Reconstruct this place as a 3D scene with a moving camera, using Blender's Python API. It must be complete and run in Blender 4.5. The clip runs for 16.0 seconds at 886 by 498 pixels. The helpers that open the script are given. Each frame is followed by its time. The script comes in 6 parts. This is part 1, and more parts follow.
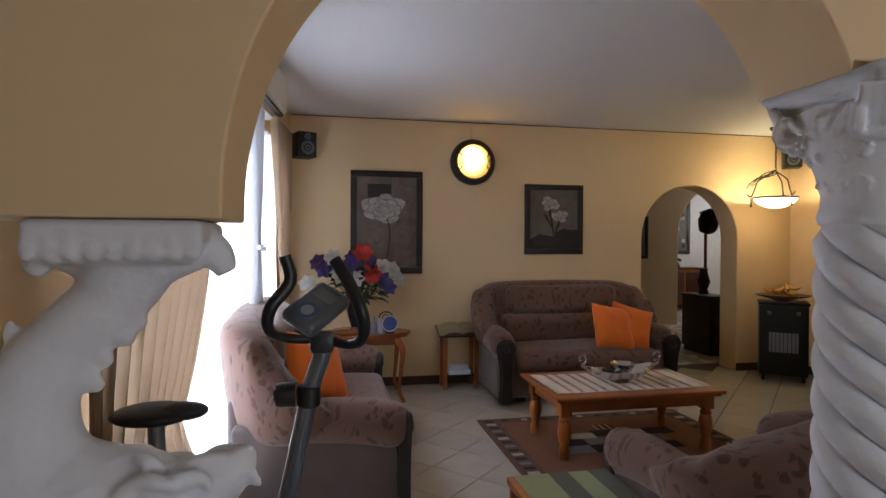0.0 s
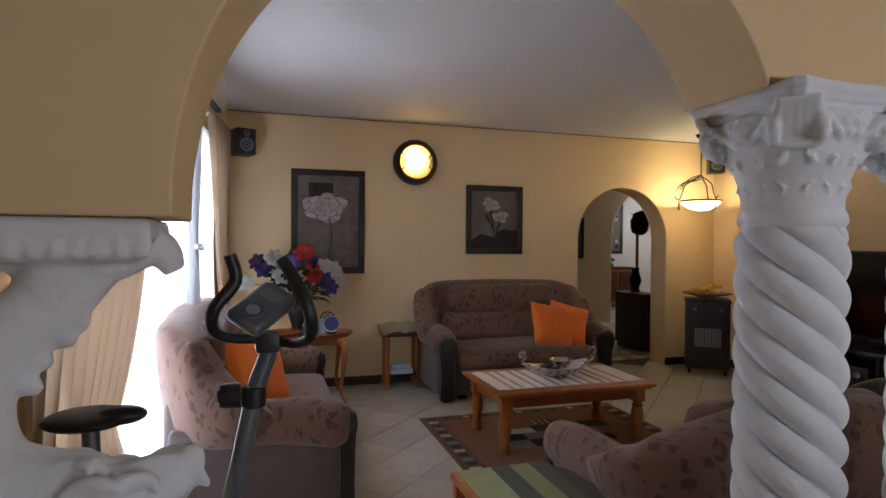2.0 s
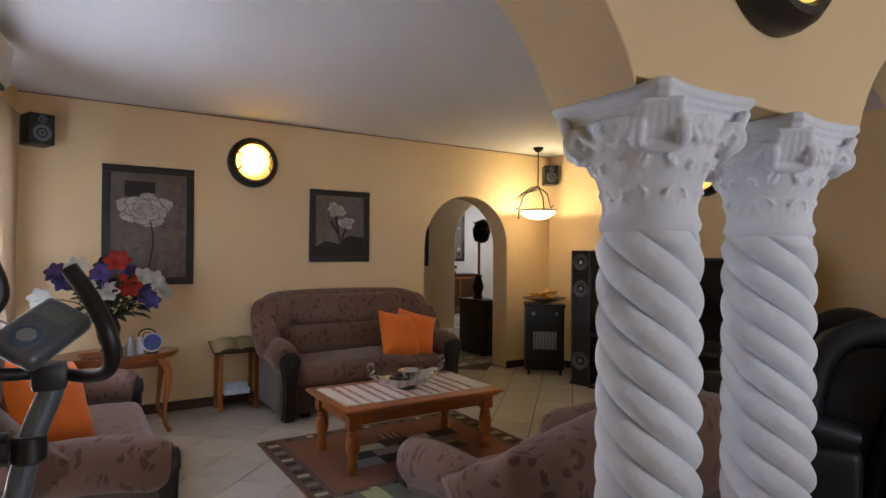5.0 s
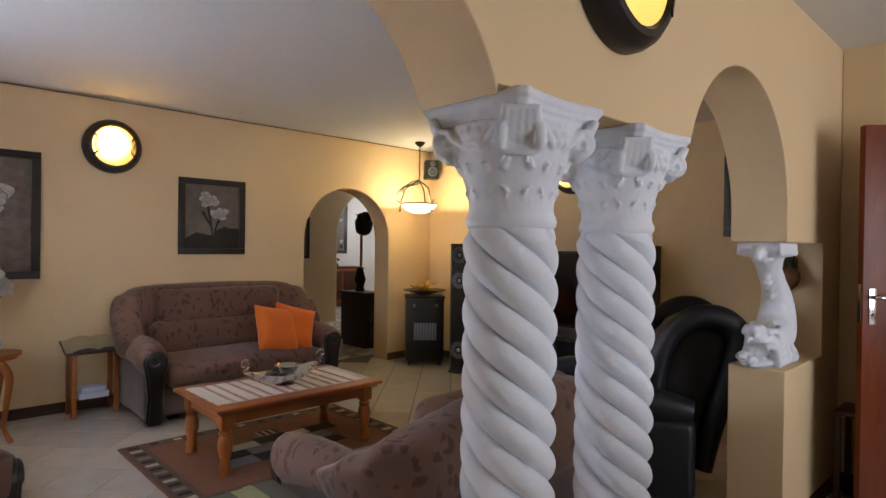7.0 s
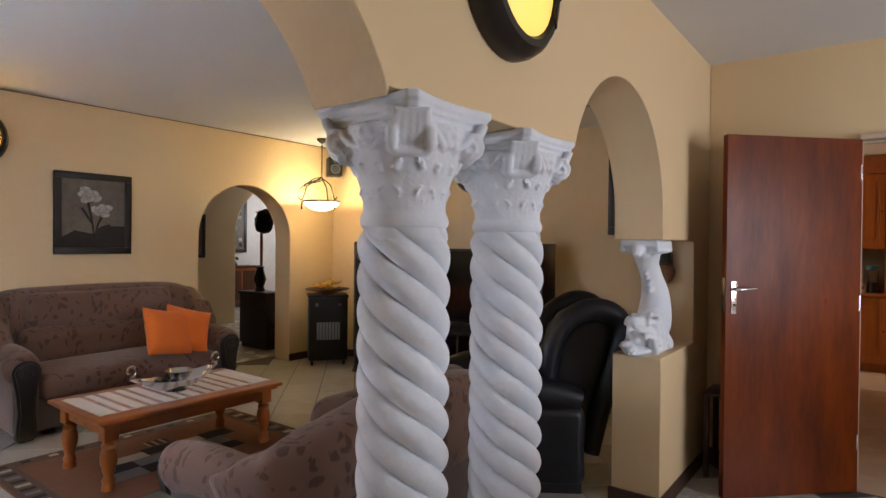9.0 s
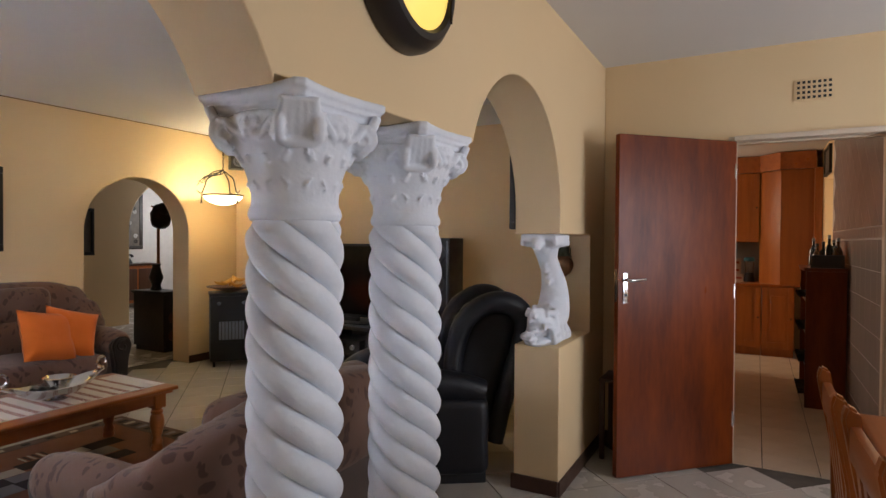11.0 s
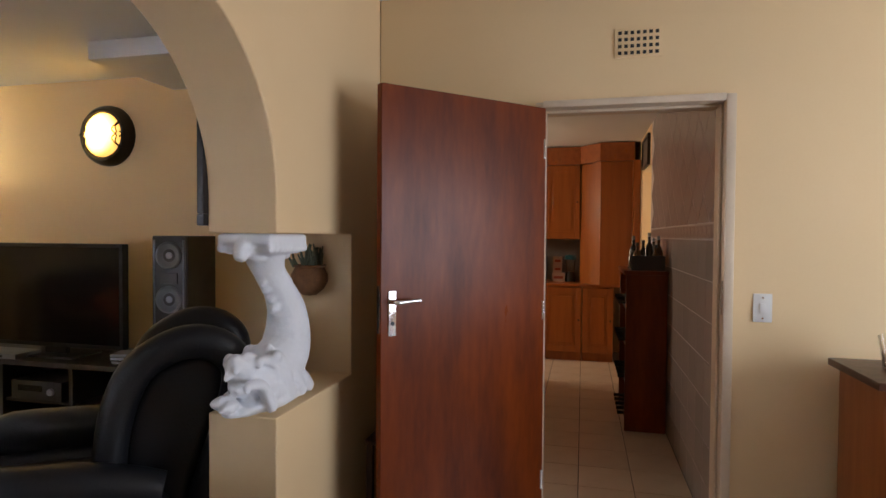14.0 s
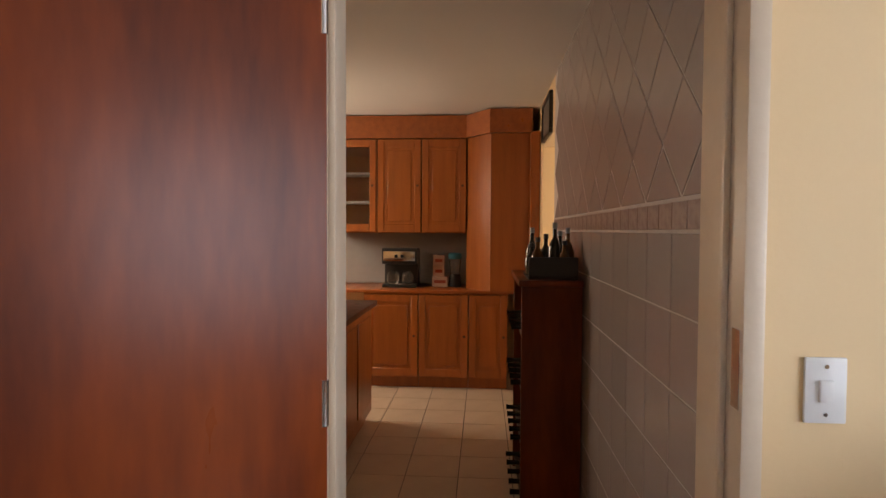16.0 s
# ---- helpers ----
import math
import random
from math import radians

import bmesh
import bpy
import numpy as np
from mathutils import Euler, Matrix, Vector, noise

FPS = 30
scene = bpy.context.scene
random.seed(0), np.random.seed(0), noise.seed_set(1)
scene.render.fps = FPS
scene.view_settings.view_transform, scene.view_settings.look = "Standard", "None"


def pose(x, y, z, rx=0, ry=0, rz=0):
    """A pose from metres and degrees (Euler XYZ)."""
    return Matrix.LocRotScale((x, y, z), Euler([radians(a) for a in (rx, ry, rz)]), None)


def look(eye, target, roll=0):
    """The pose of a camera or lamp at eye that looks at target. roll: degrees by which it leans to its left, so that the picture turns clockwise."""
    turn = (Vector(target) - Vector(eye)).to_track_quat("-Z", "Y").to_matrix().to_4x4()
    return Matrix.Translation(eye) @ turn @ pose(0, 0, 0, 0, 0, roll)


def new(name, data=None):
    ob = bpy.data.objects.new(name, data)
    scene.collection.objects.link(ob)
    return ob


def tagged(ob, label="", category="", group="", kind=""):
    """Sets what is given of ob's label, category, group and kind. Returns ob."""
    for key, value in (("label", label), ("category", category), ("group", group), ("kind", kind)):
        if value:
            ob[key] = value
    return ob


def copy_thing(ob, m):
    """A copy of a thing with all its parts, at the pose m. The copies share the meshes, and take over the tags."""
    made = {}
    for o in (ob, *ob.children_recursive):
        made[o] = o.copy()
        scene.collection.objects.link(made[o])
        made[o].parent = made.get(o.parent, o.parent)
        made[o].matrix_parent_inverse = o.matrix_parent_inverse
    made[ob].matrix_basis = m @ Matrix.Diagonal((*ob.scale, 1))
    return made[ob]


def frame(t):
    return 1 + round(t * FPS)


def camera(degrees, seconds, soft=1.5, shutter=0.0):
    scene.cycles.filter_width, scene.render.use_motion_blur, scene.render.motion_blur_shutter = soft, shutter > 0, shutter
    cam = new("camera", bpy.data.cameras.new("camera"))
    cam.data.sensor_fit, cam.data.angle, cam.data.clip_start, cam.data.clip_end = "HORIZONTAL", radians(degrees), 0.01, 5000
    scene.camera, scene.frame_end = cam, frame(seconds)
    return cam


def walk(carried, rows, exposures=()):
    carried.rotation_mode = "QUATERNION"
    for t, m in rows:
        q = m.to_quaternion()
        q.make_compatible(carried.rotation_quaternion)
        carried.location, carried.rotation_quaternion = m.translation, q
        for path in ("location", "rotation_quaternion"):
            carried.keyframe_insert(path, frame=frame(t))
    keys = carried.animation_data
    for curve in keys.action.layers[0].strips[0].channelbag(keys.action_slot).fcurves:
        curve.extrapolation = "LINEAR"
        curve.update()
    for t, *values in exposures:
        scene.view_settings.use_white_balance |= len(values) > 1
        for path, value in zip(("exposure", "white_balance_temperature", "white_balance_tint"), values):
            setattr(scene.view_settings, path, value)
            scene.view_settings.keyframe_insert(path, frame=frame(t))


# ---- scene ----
cam = camera(74.8, 16.0)
METRES, EYE, TILT, LEAN, TURN = 3.7, 1.42, 0.0, 0.0, -16.0
PATH = [
    (0, (0.851, 0.574, 1.41), (1.24, 2.536, 1.385), 0.3),
    (0.5, (0.849, 0.564, 1.412), (1.288, 2.515, 1.387), 0.4),
    (1, (0.844, 0.555, 1.411), (1.333, 2.494, 1.386), 0.4),
    (1.5, (0.838, 0.549, 1.411), (1.375, 2.476, 1.385), 0.4),
    (2, (0.825, 0.547, 1.409), (1.413, 2.459, 1.385), 0.5),
    (2.5, (0.824, 0.559, 1.405), (1.472, 2.451, 1.38), 0.6),
    (3, (0.846, 0.594, 1.398), (1.556, 2.463, 1.371), 0.5),
    (5.3, (0.877, 0.74, 1.403), (1.992, 2.401, 1.401), 0.7),
    (5.5, (0.875, 0.715, 1.41), (2.014, 2.359, 1.393), 0.9),
    (6, (0.866, 0.701, 1.406), (2.099, 2.276, 1.392), 1.0),
    (6.5, (0.871, 0.689, 1.406), (2.186, 2.196, 1.393), 0.9),
    (7, (0.879, 0.686, 1.408), (2.265, 2.128, 1.394), 0.8),
    (7.5, (0.879, 0.68, 1.411), (2.329, 2.057, 1.396), 0.8),
    (8, (0.877, 0.668, 1.411), (2.382, 1.986, 1.396), 0.7),
    (8.5, (0.881, 0.654, 1.41), (2.434, 1.914, 1.394), 0.7),
    (9, (0.881, 0.642, 1.412), (2.48, 1.844, 1.394), 0.6),
    (9.2, (0.891, 0.656, 1.414), (2.506, 1.835, 1.39), 0.4),
    (11.5, (0.936, 0.541, 1.406), (2.732, 1.422, 1.38), 0.5),
    (12, (1.016, 0.468, 1.408), (2.846, 1.275, 1.381), 0.5),
    (12.5, (1.22, 0.49, 1.431), (3.078, 1.228, 1.392), 0.4),
    (13, (1.503, 0.532, 1.444), (3.4, 1.164, 1.405), 0.5),
    (13.5, (1.854, 0.539, 1.45), (3.783, 1.068, 1.403), 0.5),
    (14, (2.242, 0.548, 1.444), (4.186, 1.017, 1.395), 0.4),
    (14.5, (2.667, 0.559, 1.456), (4.632, 0.929, 1.404), 0.5),
    (15, (3.087, 0.537, 1.446), (5.066, 0.821, 1.391), 0.6),
    (15.5, (3.483, 0.49, 1.445), (5.47, 0.707, 1.384), 0.5),
    (16, (3.891, 0.423, 1.431), (5.886, 0.561, 1.365), 0.3),
]
walk(cam, [(t, look(eye, target, roll)) for t, eye, target, roll in PATH], [(0.0, -0.98), (2.0, -0.98), (3.0, -1.08), (5.5, -0.57), (7.0, -0.48), (9.0, -0.42), (13.0, -0.52), (15.0, -0.40), (16.0, -0.25)])

# ---------------------------------------------------------------- world and lights
world = bpy.data.worlds.new("world")
scene.world = world
world.use_nodes = True
wn = world.node_tree.nodes
sky = wn.new("ShaderNodeTexSky")
sky.sky_type, sky.sun_disc = "NISHITA", False
sky.sun_elevation, sky.sun_rotation = radians(48), radians(200)
wn["Background"].inputs["Strength"].default_value = 0.12
world.node_tree.links.new(sky.outputs["Color"], wn["Background"].inputs["Color"])
sun = new("sun", bpy.data.lights.new("sun", "SUN"))
sun.data.energy, sun.data.angle, sun.data.color = 2.5, radians(0.6), (1.0, 0.95, 0.88)
sun.matrix_world = look((-6, -9, 14), (0, 0, 0))


def area_lamp(name, eye, target, w, h, power, color):
    lamp = new(name, bpy.data.lights.new(name, "AREA"))
    lamp.data.shape, lamp.data.size, lamp.data.size_y = "RECTANGLE", w, h
    lamp.data.energy, lamp.data.color = power, color
    lamp.matrix_world = look(eye, target)
    return lamp


area_lamp("dining_window_light", (3.2, -2.69, 1.45), (4.0, 0, 1.3), 2.0, 1.4, 112, (0.81, 0.87, 1.0))
area_lamp("patio_door_light", (-0.12, 3.9, 1.1), (2.0, 3.75, 1.0), 2.6, 2.0, 430, (0.73, 0.82, 1.0))
area_lamp("kitchen_window_light", (8.55, 3.15, 1.7), (8.55, 1.0, 0.3), 0.9, 1.0, 85, (1.0, 0.80, 0.60))
# added fill lamp behind the hatch; the pantry walls hold no window
area_lamp("pantry_fill_light", (8.4, -1.6, 1.75), (8.4, 0, 1.75), 1.0, 1.0, 50, (1.0, 0.84, 0.66))
# two fill lamps added to lift the dark hall, with no window behind them
area_lamp("far_hall_fill_light", (9.2, 10.4, 2.1), (8.0, 11.9, 1.3), 0.8, 0.8, 26, (0.95, 0.96, 1.0))
area_lamp("hall_fill_light", (8.6, 9.2, 2.2), (7.6, 10.6, 1.2), 0.8, 0.8, 30, (0.95, 0.96, 1.0))

bulb = new("pendant_bulb_light", bpy.data.lights.new("pendant_bulb_light", "POINT"))
bulb.data.energy, bulb.data.color, bulb.data.shadow_soft_size = 60, (1.0, 0.82, 0.48), 0.05
bulb.location = (5.395, 5.80, 1.90)

# ---------------------------------------------------------------- materials


def mat(name, color, rough=0.6, second=None, scale=6.0, grain=60.0, amount=0.5, bump=0.15, bump_scale=None, metal=0.0,
        stretch=(1, 1, 1), vary=0.0, coat=0.0, sheen=0.0, island=False):
    m = bpy.data.materials.new(name)
    m.use_nodes = True
    nt = m.node_tree
    n, l = nt.nodes, nt.links
    b = n["Principled BSDF"]
    b.inputs["Roughness"].default_value = rough
    b.inputs["Metallic"].default_value = metal
    b.inputs["Coat Weight"].default_value = coat
    b.inputs["Sheen Weight"].default_value = sheen
    tc = n.new("ShaderNodeTexCoord")
    mp = n.new("ShaderNodeMapping")
    mp.inputs["Scale"].default_value = stretch
    l.new(tc.outputs["Object"], mp.inputs["Vector"])
    big = n.new("ShaderNodeTexNoise")
    big.inputs["Scale"].default_value, big.inputs["Detail"].default_value = scale, 4
    fine = n.new("ShaderNodeTexNoise")
    fine.inputs["Scale"].default_value, fine.inputs["Detail"].default_value = grain, 3
    l.new(mp.outputs["Vector"], big.inputs["Vector"])
    l.new(mp.outputs["Vector"], fine.inputs["Vector"])
    add = n.new("ShaderNodeMath")
    add.operation = "MULTIPLY_ADD"
    add.inputs[1].default_value = 0.35
    l.new(fine.outputs["Fac"], add.inputs[0])
    l.new(big.outputs["Fac"], add.inputs[2])
    ramp = n.new("ShaderNodeMapRange")
    ramp.inputs["From Min"].default_value, ramp.inputs["From Max"].default_value = 0.42, 0.95
    ramp.inputs["To Max"].default_value = amount
    l.new(add.outputs[0], ramp.inputs["Value"])
    mix = n.new("ShaderNodeMix")
    mix.data_type = "RGBA"
    sec = second if second else tuple(c * 0.8 for c in color)
    mix.inputs[6].default_value, mix.inputs[7].default_value = (*color, 1), (*sec, 1)
    l.new(ramp.outputs["Result"], mix.inputs[0])
    out = mix.outputs[2]
    if vary:
        hsv = n.new("ShaderNodeHueSaturation")
        vr = n.new("ShaderNodeMapRange")
        vr.inputs["To Min"].default_value, vr.inputs["To Max"].default_value = 1 - vary, 1 + vary
        if island:
            src = n.new("ShaderNodeNewGeometry").outputs["Random Per Island"]
        else:
            src = n.new("ShaderNodeObjectInfo").outputs["Random"]
        l.new(src, vr.inputs["Value"])
        l.new(vr.outputs["Result"], hsv.inputs["Value"])
        l.new(out, hsv.inputs["Color"])
        out = hsv.outputs["Color"]
    l.new(out, b.inputs["Base Color"])
    if bump:
        bp = n.new("ShaderNodeBump")
        bp.inputs["Strength"].default_value, bp.inputs["Distance"].default_value = bump, 0.004
        if bump_scale:
            bn = n.new("ShaderNodeTexNoise")
            bn.inputs["Scale"].default_value, bn.inputs["Detail"].default_value = bump_scale, 4
            l.new(mp.outputs["Vector"], bn.inputs["Vector"])
            l.new(bn.outputs["Fac"], bp.inputs["Height"])
        else:
            l.new(fine.outputs["Fac"], bp.inputs["Height"])
        l.new(bp.outputs["Normal"], b.inputs["Normal"])
    rr = n.new("ShaderNodeMapRange")
    rr.inputs["To Min"].default_value, rr.inputs["To Max"].default_value = max(rough - 0.08, 0.02), min(rough + 0.1, 1)
    l.new(big.outputs["Fac"], rr.inputs["Value"])
    l.new(rr.outputs["Result"], b.inputs["Roughness"])
    return m


def glow(name, color, strength, cloud=0.0, bulb=False):
    m = bpy.data.materials.new(name)
    m.use_nodes = True
    nt = m.node_tree
    b = nt.nodes["Principled BSDF"]
    b.inputs["Base Color"].default_value = (*color, 1)
    b.inputs["Emission Color"].default_value = (*color, 1)
    b.inputs["Emission Strength"].default_value = strength
    if cloud:
        tc = nt.nodes.new("ShaderNodeTexCoord")
        no = nt.nodes.new("ShaderNodeTexNoise")
        no.inputs["Scale"].default_value, no.inputs["Detail"].default_value = 14, 6
        nt.links.new(tc.outputs["Object"], no.inputs["Vector"])
        mr = nt.nodes.new("ShaderNodeMapRange")
        mr.inputs["To Min"].default_value, mr.inputs["To Max"].default_value = strength * (1 - cloud), strength * (1 + cloud)
        nt.links.new(no.outputs["Fac"], mr.inputs["Value"])
        out = mr.outputs["Result"]
        if bulb:
            # brighter where the glass is nearest the bulb
            ln = nt.nodes.new("ShaderNodeVectorMath")
            ln.operation = "DISTANCE"
            ln.inputs[1].default_value = (-0.03, -0.1, 0.02)
            nt.links.new(tc.outputs["Object"], ln.inputs[0])
            fall = nt.nodes.new("ShaderNodeMapRange")
            fall.inputs["From Min"].default_value, fall.inputs["From Max"].default_value = 0.03, 0.17
            fall.inputs["To Min"].default_value, fall.inputs["To Max"].default_value = 2.0, 0.14
            nt.links.new(ln.outputs["Value"], fall.inputs["Value"])
            mu = nt.nodes.new("ShaderNodeMath")
            mu.operation = "MULTIPLY"
            nt.links.new(out, mu.inputs[0])
            nt.links.new(fall.outputs["Result"], mu.inputs[1])
            out = mu.outputs[0]
        nt.links.new(out, b.inputs["Emission Strength"])
    return m


def glass(name, color=(1, 1, 1), rough=0.0):
    m = bpy.data.materials.new(name)
    m.use_nodes = True
    b = m.node_tree.nodes["Principled BSDF"]
    b.inputs["Base Color"].default_value = (*color, 1)
    b.inputs["Transmission Weight"].default_value = 1.0
    b.inputs["Roughness"].default_value = rough
    return m


def cloth_sheer(name, color, through_amount):
    m = bpy.data.materials.new(name)
    m.use_nodes = True
    nt = m.node_tree
    n, l = nt.nodes, nt.links
    d = n.new("ShaderNodeBsdfDiffuse")
    t = n.new("ShaderNodeBsdfTranslucent")
    d.inputs["Color"].default_value = t.inputs["Color"].default_value = (*color, 1)
    mx = n.new("ShaderNodeMixShader")
    mx.inputs[0].default_value = through_amount
    l.new(d.outputs[0], mx.inputs[1])
    l.new(t.outputs[0], mx.inputs[2])
    l.new(mx.outputs[0], n["Material Output"].inputs["Surface"])
    return m


def leafy(name, base, dark):
    """Upholstery with scattered dark leaf motifs."""
    m = mat(name, base, 0.9, tuple(c * 0.82 for c in base), 5, 240, 0.6, 0.35, 260, sheen=0.2)
    nt = m.node_tree
    n, l = nt.nodes, nt.links
    b = n["Principled BSDF"]
    src = b.inputs["Base Color"].links[0].from_socket
    tc = n.new("ShaderNodeTexCoord")
    mp = n.new("ShaderNodeMapping")
    mp.inputs["Scale"].default_value = (1.0, 1.0, 0.8)
    mp.inputs["Rotation"].default_value = (0.5, 0.4, 0.7)
    l.new(tc.outputs["Object"], mp.inputs["Vector"])
    warp = n.new("ShaderNodeTexNoise")
    warp.inputs["Scale"].default_value = 9
    vm = n.new("ShaderNodeVectorMath")
    vm.operation = "MULTIPLY_ADD"
    vm.inputs[1].default_value = (0.11, 0.11, 0.11)
    l.new(mp.outputs["Vector"], warp.inputs["Vector"])
    l.new(warp.outputs["Color"], vm.inputs[0])
    l.new(mp.outputs["Vector"], vm.inputs[2])
    st = n.new("ShaderNodeMapping")
    st.inputs["Scale"].default_value = (1.0, 2.5, 1.3)
    l.new(vm.outputs["Vector"], st.inputs["Vector"])
    vo = n.new("ShaderNodeTexVoronoi")
    vo.inputs["Scale"].default_value = 12
    l.new(st.outputs["Vector"], vo.inputs["Vector"])
    mr = n.new("ShaderNodeMapRange")
    mr.inputs["From Min"].default_value, mr.inputs["From Max"].default_value = 0.28, 0.36
    mr.inputs["To Min"].default_value, mr.inputs["To Max"].default_value = 0.7, 0.0
    l.new(vo.outputs["Distance"], mr.inputs["Value"])
    mx = n.new("ShaderNodeMix")
    mx.data_type = "RGBA"
    mx.inputs[7].default_value = (*dark, 1)
    l.new(mr.outputs["Result"], mx.inputs[0])
    l.new(src, mx.inputs[6])
    l.new(mx.outputs[2], b.inputs["Base Color"])
    return m


def drawing(name, seed, light, dark):
    """Charcoal-like tones for a framed drawing."""
    return mat(name, dark, 0.55, light, 3.2 + seed, 26, 0.75, 0.0, stretch=(1.0, 1.0, 0.7))


PAINT = mat("wall_paint", (0.77, 0.572, 0.33), 0.72, (0.73, 0.532, 0.295), 1.6, 90, 0.6, 0.12, 35)
CEIL = mat("ceiling_paint", (0.74, 0.73, 0.72), 0.85, (0.68, 0.67, 0.665), 0.9, 120, 0.6, 0.10, 45)
WHITE_STONE = mat("whitewashed_cement", (0.82, 0.84, 0.89), 0.75, (0.68, 0.70, 0.75), 9, 70, 0.5, 0.5, 55)
SKIRT = mat("dark_skirting_tile", (0.075, 0.032, 0.02), 0.35, (0.045, 0.02, 0.013), 8, 60, 0.7, 0.05)
TILE = mat("glazed_floor_tile", (0.58, 0.54, 0.475), 0.22, (0.46, 0.415, 0.36), 5, 55, 0.7, 0.06, 22, vary=0.06)
TILE_ST = mat("glazed_floor_tile_far", (0.58, 0.54, 0.475), 0.25, (0.46, 0.415, 0.36), 5, 55, 0.7, 0.06, 22, vary=0.06, island=True)
KTILE = mat("kitchen_floor_tile", (0.56, 0.45, 0.34), 0.3, (0.46, 0.35, 0.25), 6, 60, 0.6, 0.05, vary=0.05)
WTILE = mat("grey_wall_tile", (0.36, 0.31, 0.30), 0.22, (0.30, 0.255, 0.25), 7, 50, 0.6, 0.04, vary=0.05)
WBORDER = mat("mottled_border_tile", (0.34, 0.27, 0.25), 0.3, (0.18, 0.12, 0.11), 40, 90, 0.9, 0.1)
GROUT = mat("grout", (0.10, 0.085, 0.07), 0.95, (0.06, 0.05, 0.04), 14, 90, 0.7, 0.3)
LGROUT = mat("light_grout", (0.54, 0.50, 0.48), 0.95, None, 14, 90, 0.6, 0.3)
MAHOG = mat("mahogany_veneer", (0.215, 0.040, 0.004), 0.30, (0.075, 0.012, 0.002), 4.2, 26, 1.0, 0.07, stretch=(1.6, 1.6, 0.34))
MAHOG.node_tree.nodes["Principled BSDF"].inputs["Specular IOR Level"].default_value = 0.2
FRAME_P = mat("cream_door_frame_paint", (0.65, 0.53, 0.40), 0.4, (0.54, 0.42, 0.30), 5, 60, 0.6, 0.1)
PINE = mat("orange_pine", (0.37, 0.108, 0.018), 0.38, (0.23, 0.058, 0.009), 3, 26, 0.75, 0.06, stretch=(6, 6, 0.5), vary=0.08, coat=0.15)
PINE_H = mat("orange_pine_flat_grain", (0.37, 0.104, 0.02), 0.3, (0.22, 0.054, 0.011), 3, 26, 0.9, 0.05, stretch=(0.5, 6, 6), vary=0.06, coat=0.3)
DWOOD = mat("dark_brown_wood", (0.075, 0.026, 0.013), 0.35, (0.035, 0.012, 0.007), 4, 30, 0.9, 0.06, stretch=(5, 5, 0.5))
BLACKWOOD = mat("black_frame_wood", (0.022, 0.016, 0.013), 0.4, (0.012, 0.009, 0.008), 10, 70, 0.7, 0.1)
FABRIC = leafy("leaf_upholstery", (0.165, 0.086, 0.058), (0.050, 0.019, 0.014))
PLAINFAB = mat("taupe_velour", (0.115, 0.082, 0.072), 0.95, (0.075, 0.052, 0.045), 6, 200, 0.6, 0.3, 220, sheen=0.3)
DARKVINYL = mat("dark_brown_vinyl", (0.022, 0.016, 0.014), 0.38, (0.014, 0.010, 0.009), 8, 120, 0.6, 0.2)
LEATHER = mat("black_leather", (0.014, 0.014, 0.017), 0.42, (0.009, 0.009, 0.011), 6, 150, 0.6, 0.25, 120)
LEATHER.node_tree.nodes["Principled BSDF"].inputs["Specular IOR Level"].default_value = 0.35
ORANGE = mat("orange_cotton", (0.80, 0.17, 0.010), 0.85, (0.70, 0.13, 0.008), 7, 200, 0.6, 0.3, 180, sheen=0.2)
BLACKP = mat("black_plastic", (0.012, 0.012, 0.013), 0.42, (0.018, 0.018, 0.02), 9, 140, 0.5, 0.1)
SCREEN = mat("dark_screen", (0.006, 0.006, 0.007), 0.12, (0.008, 0.008, 0.009), 4, 50, 0.4, 0.0)
GREYP = mat("grey_metal_paint", (0.15, 0.17, 0.20), 0.3, (0.115, 0.13, 0.155), 6, 80, 0.5, 0.05, metal=0.4)
SILVERP = mat("silver_plastic", (0.30, 0.32, 0.36), 0.35, (0.25, 0.27, 0.30), 9, 90, 0.5, 0.05, metal=0.3)
CHROME = mat("chrome", (0.72, 0.72, 0.74), 0.14, (0.62, 0.62, 0.64), 8, 90, 0.5, 0.03, metal=1.0)
IRON = mat("dark_wrought_iron", (0.035, 0.024, 0.015), 0.5, (0.02, 0.014, 0.01), 20, 120, 0.7, 0.3, metal=0.6)
DRAPE = cloth_sheer("beige_drape_cloth", (0.50, 0.39, 0.275), 0.34)
SHEER = cloth_sheer("white_sheer_cloth", (0.92, 0.92, 0.93), 0.72)
LAMP_GLASS = glow("lit_amber_glass", (1.0, 0.56, 0.13), 14.0, 0.35, True)
ARC_GLASS = glow("dim_amber_glass", (1.0, 0.72, 0.16), 0.95, 0.25)
BOWL_GLASS = glow("lit_alabaster_glass", (1.0, 0.76, 0.40), 16.0, 0.25)
PLASTIC_W = mat("white_plastic", (0.70, 0.69, 0.67), 0.4, (0.62, 0.60, 0.58), 9, 90, 0.4, 0.03)
GREEN = mat("green_leaf", (0.035, 0.075, 0.03), 0.5, (0.02, 0.045, 0.02), 20, 120, 0.7, 0.2, vary=0.3, island=True)
WICKER = mat("woven_wicker", (0.26, 0.12, 0.045), 0.7, (0.12, 0.05, 0.02), 40, 120, 0.8, 0.5)
PAPER = mat("old_paper", (0.62, 0.54, 0.33), 0.8, (0.52, 0.44, 0.26), 12, 120, 0.6, 0.2)
BLUEW = mat("pale_blue_paper", (0.62, 0.68, 0.80), 0.7, (0.52, 0.58, 0.72), 12, 100, 0.6, 0.1)
CLEAR = glass("clear_glass")
PANE = glass("window_glass")
GROUND = mat("pale_paving", (0.42, 0.40, 0.36), 0.9, (0.32, 0.30, 0.27), 3, 60, 0.7, 0.3)


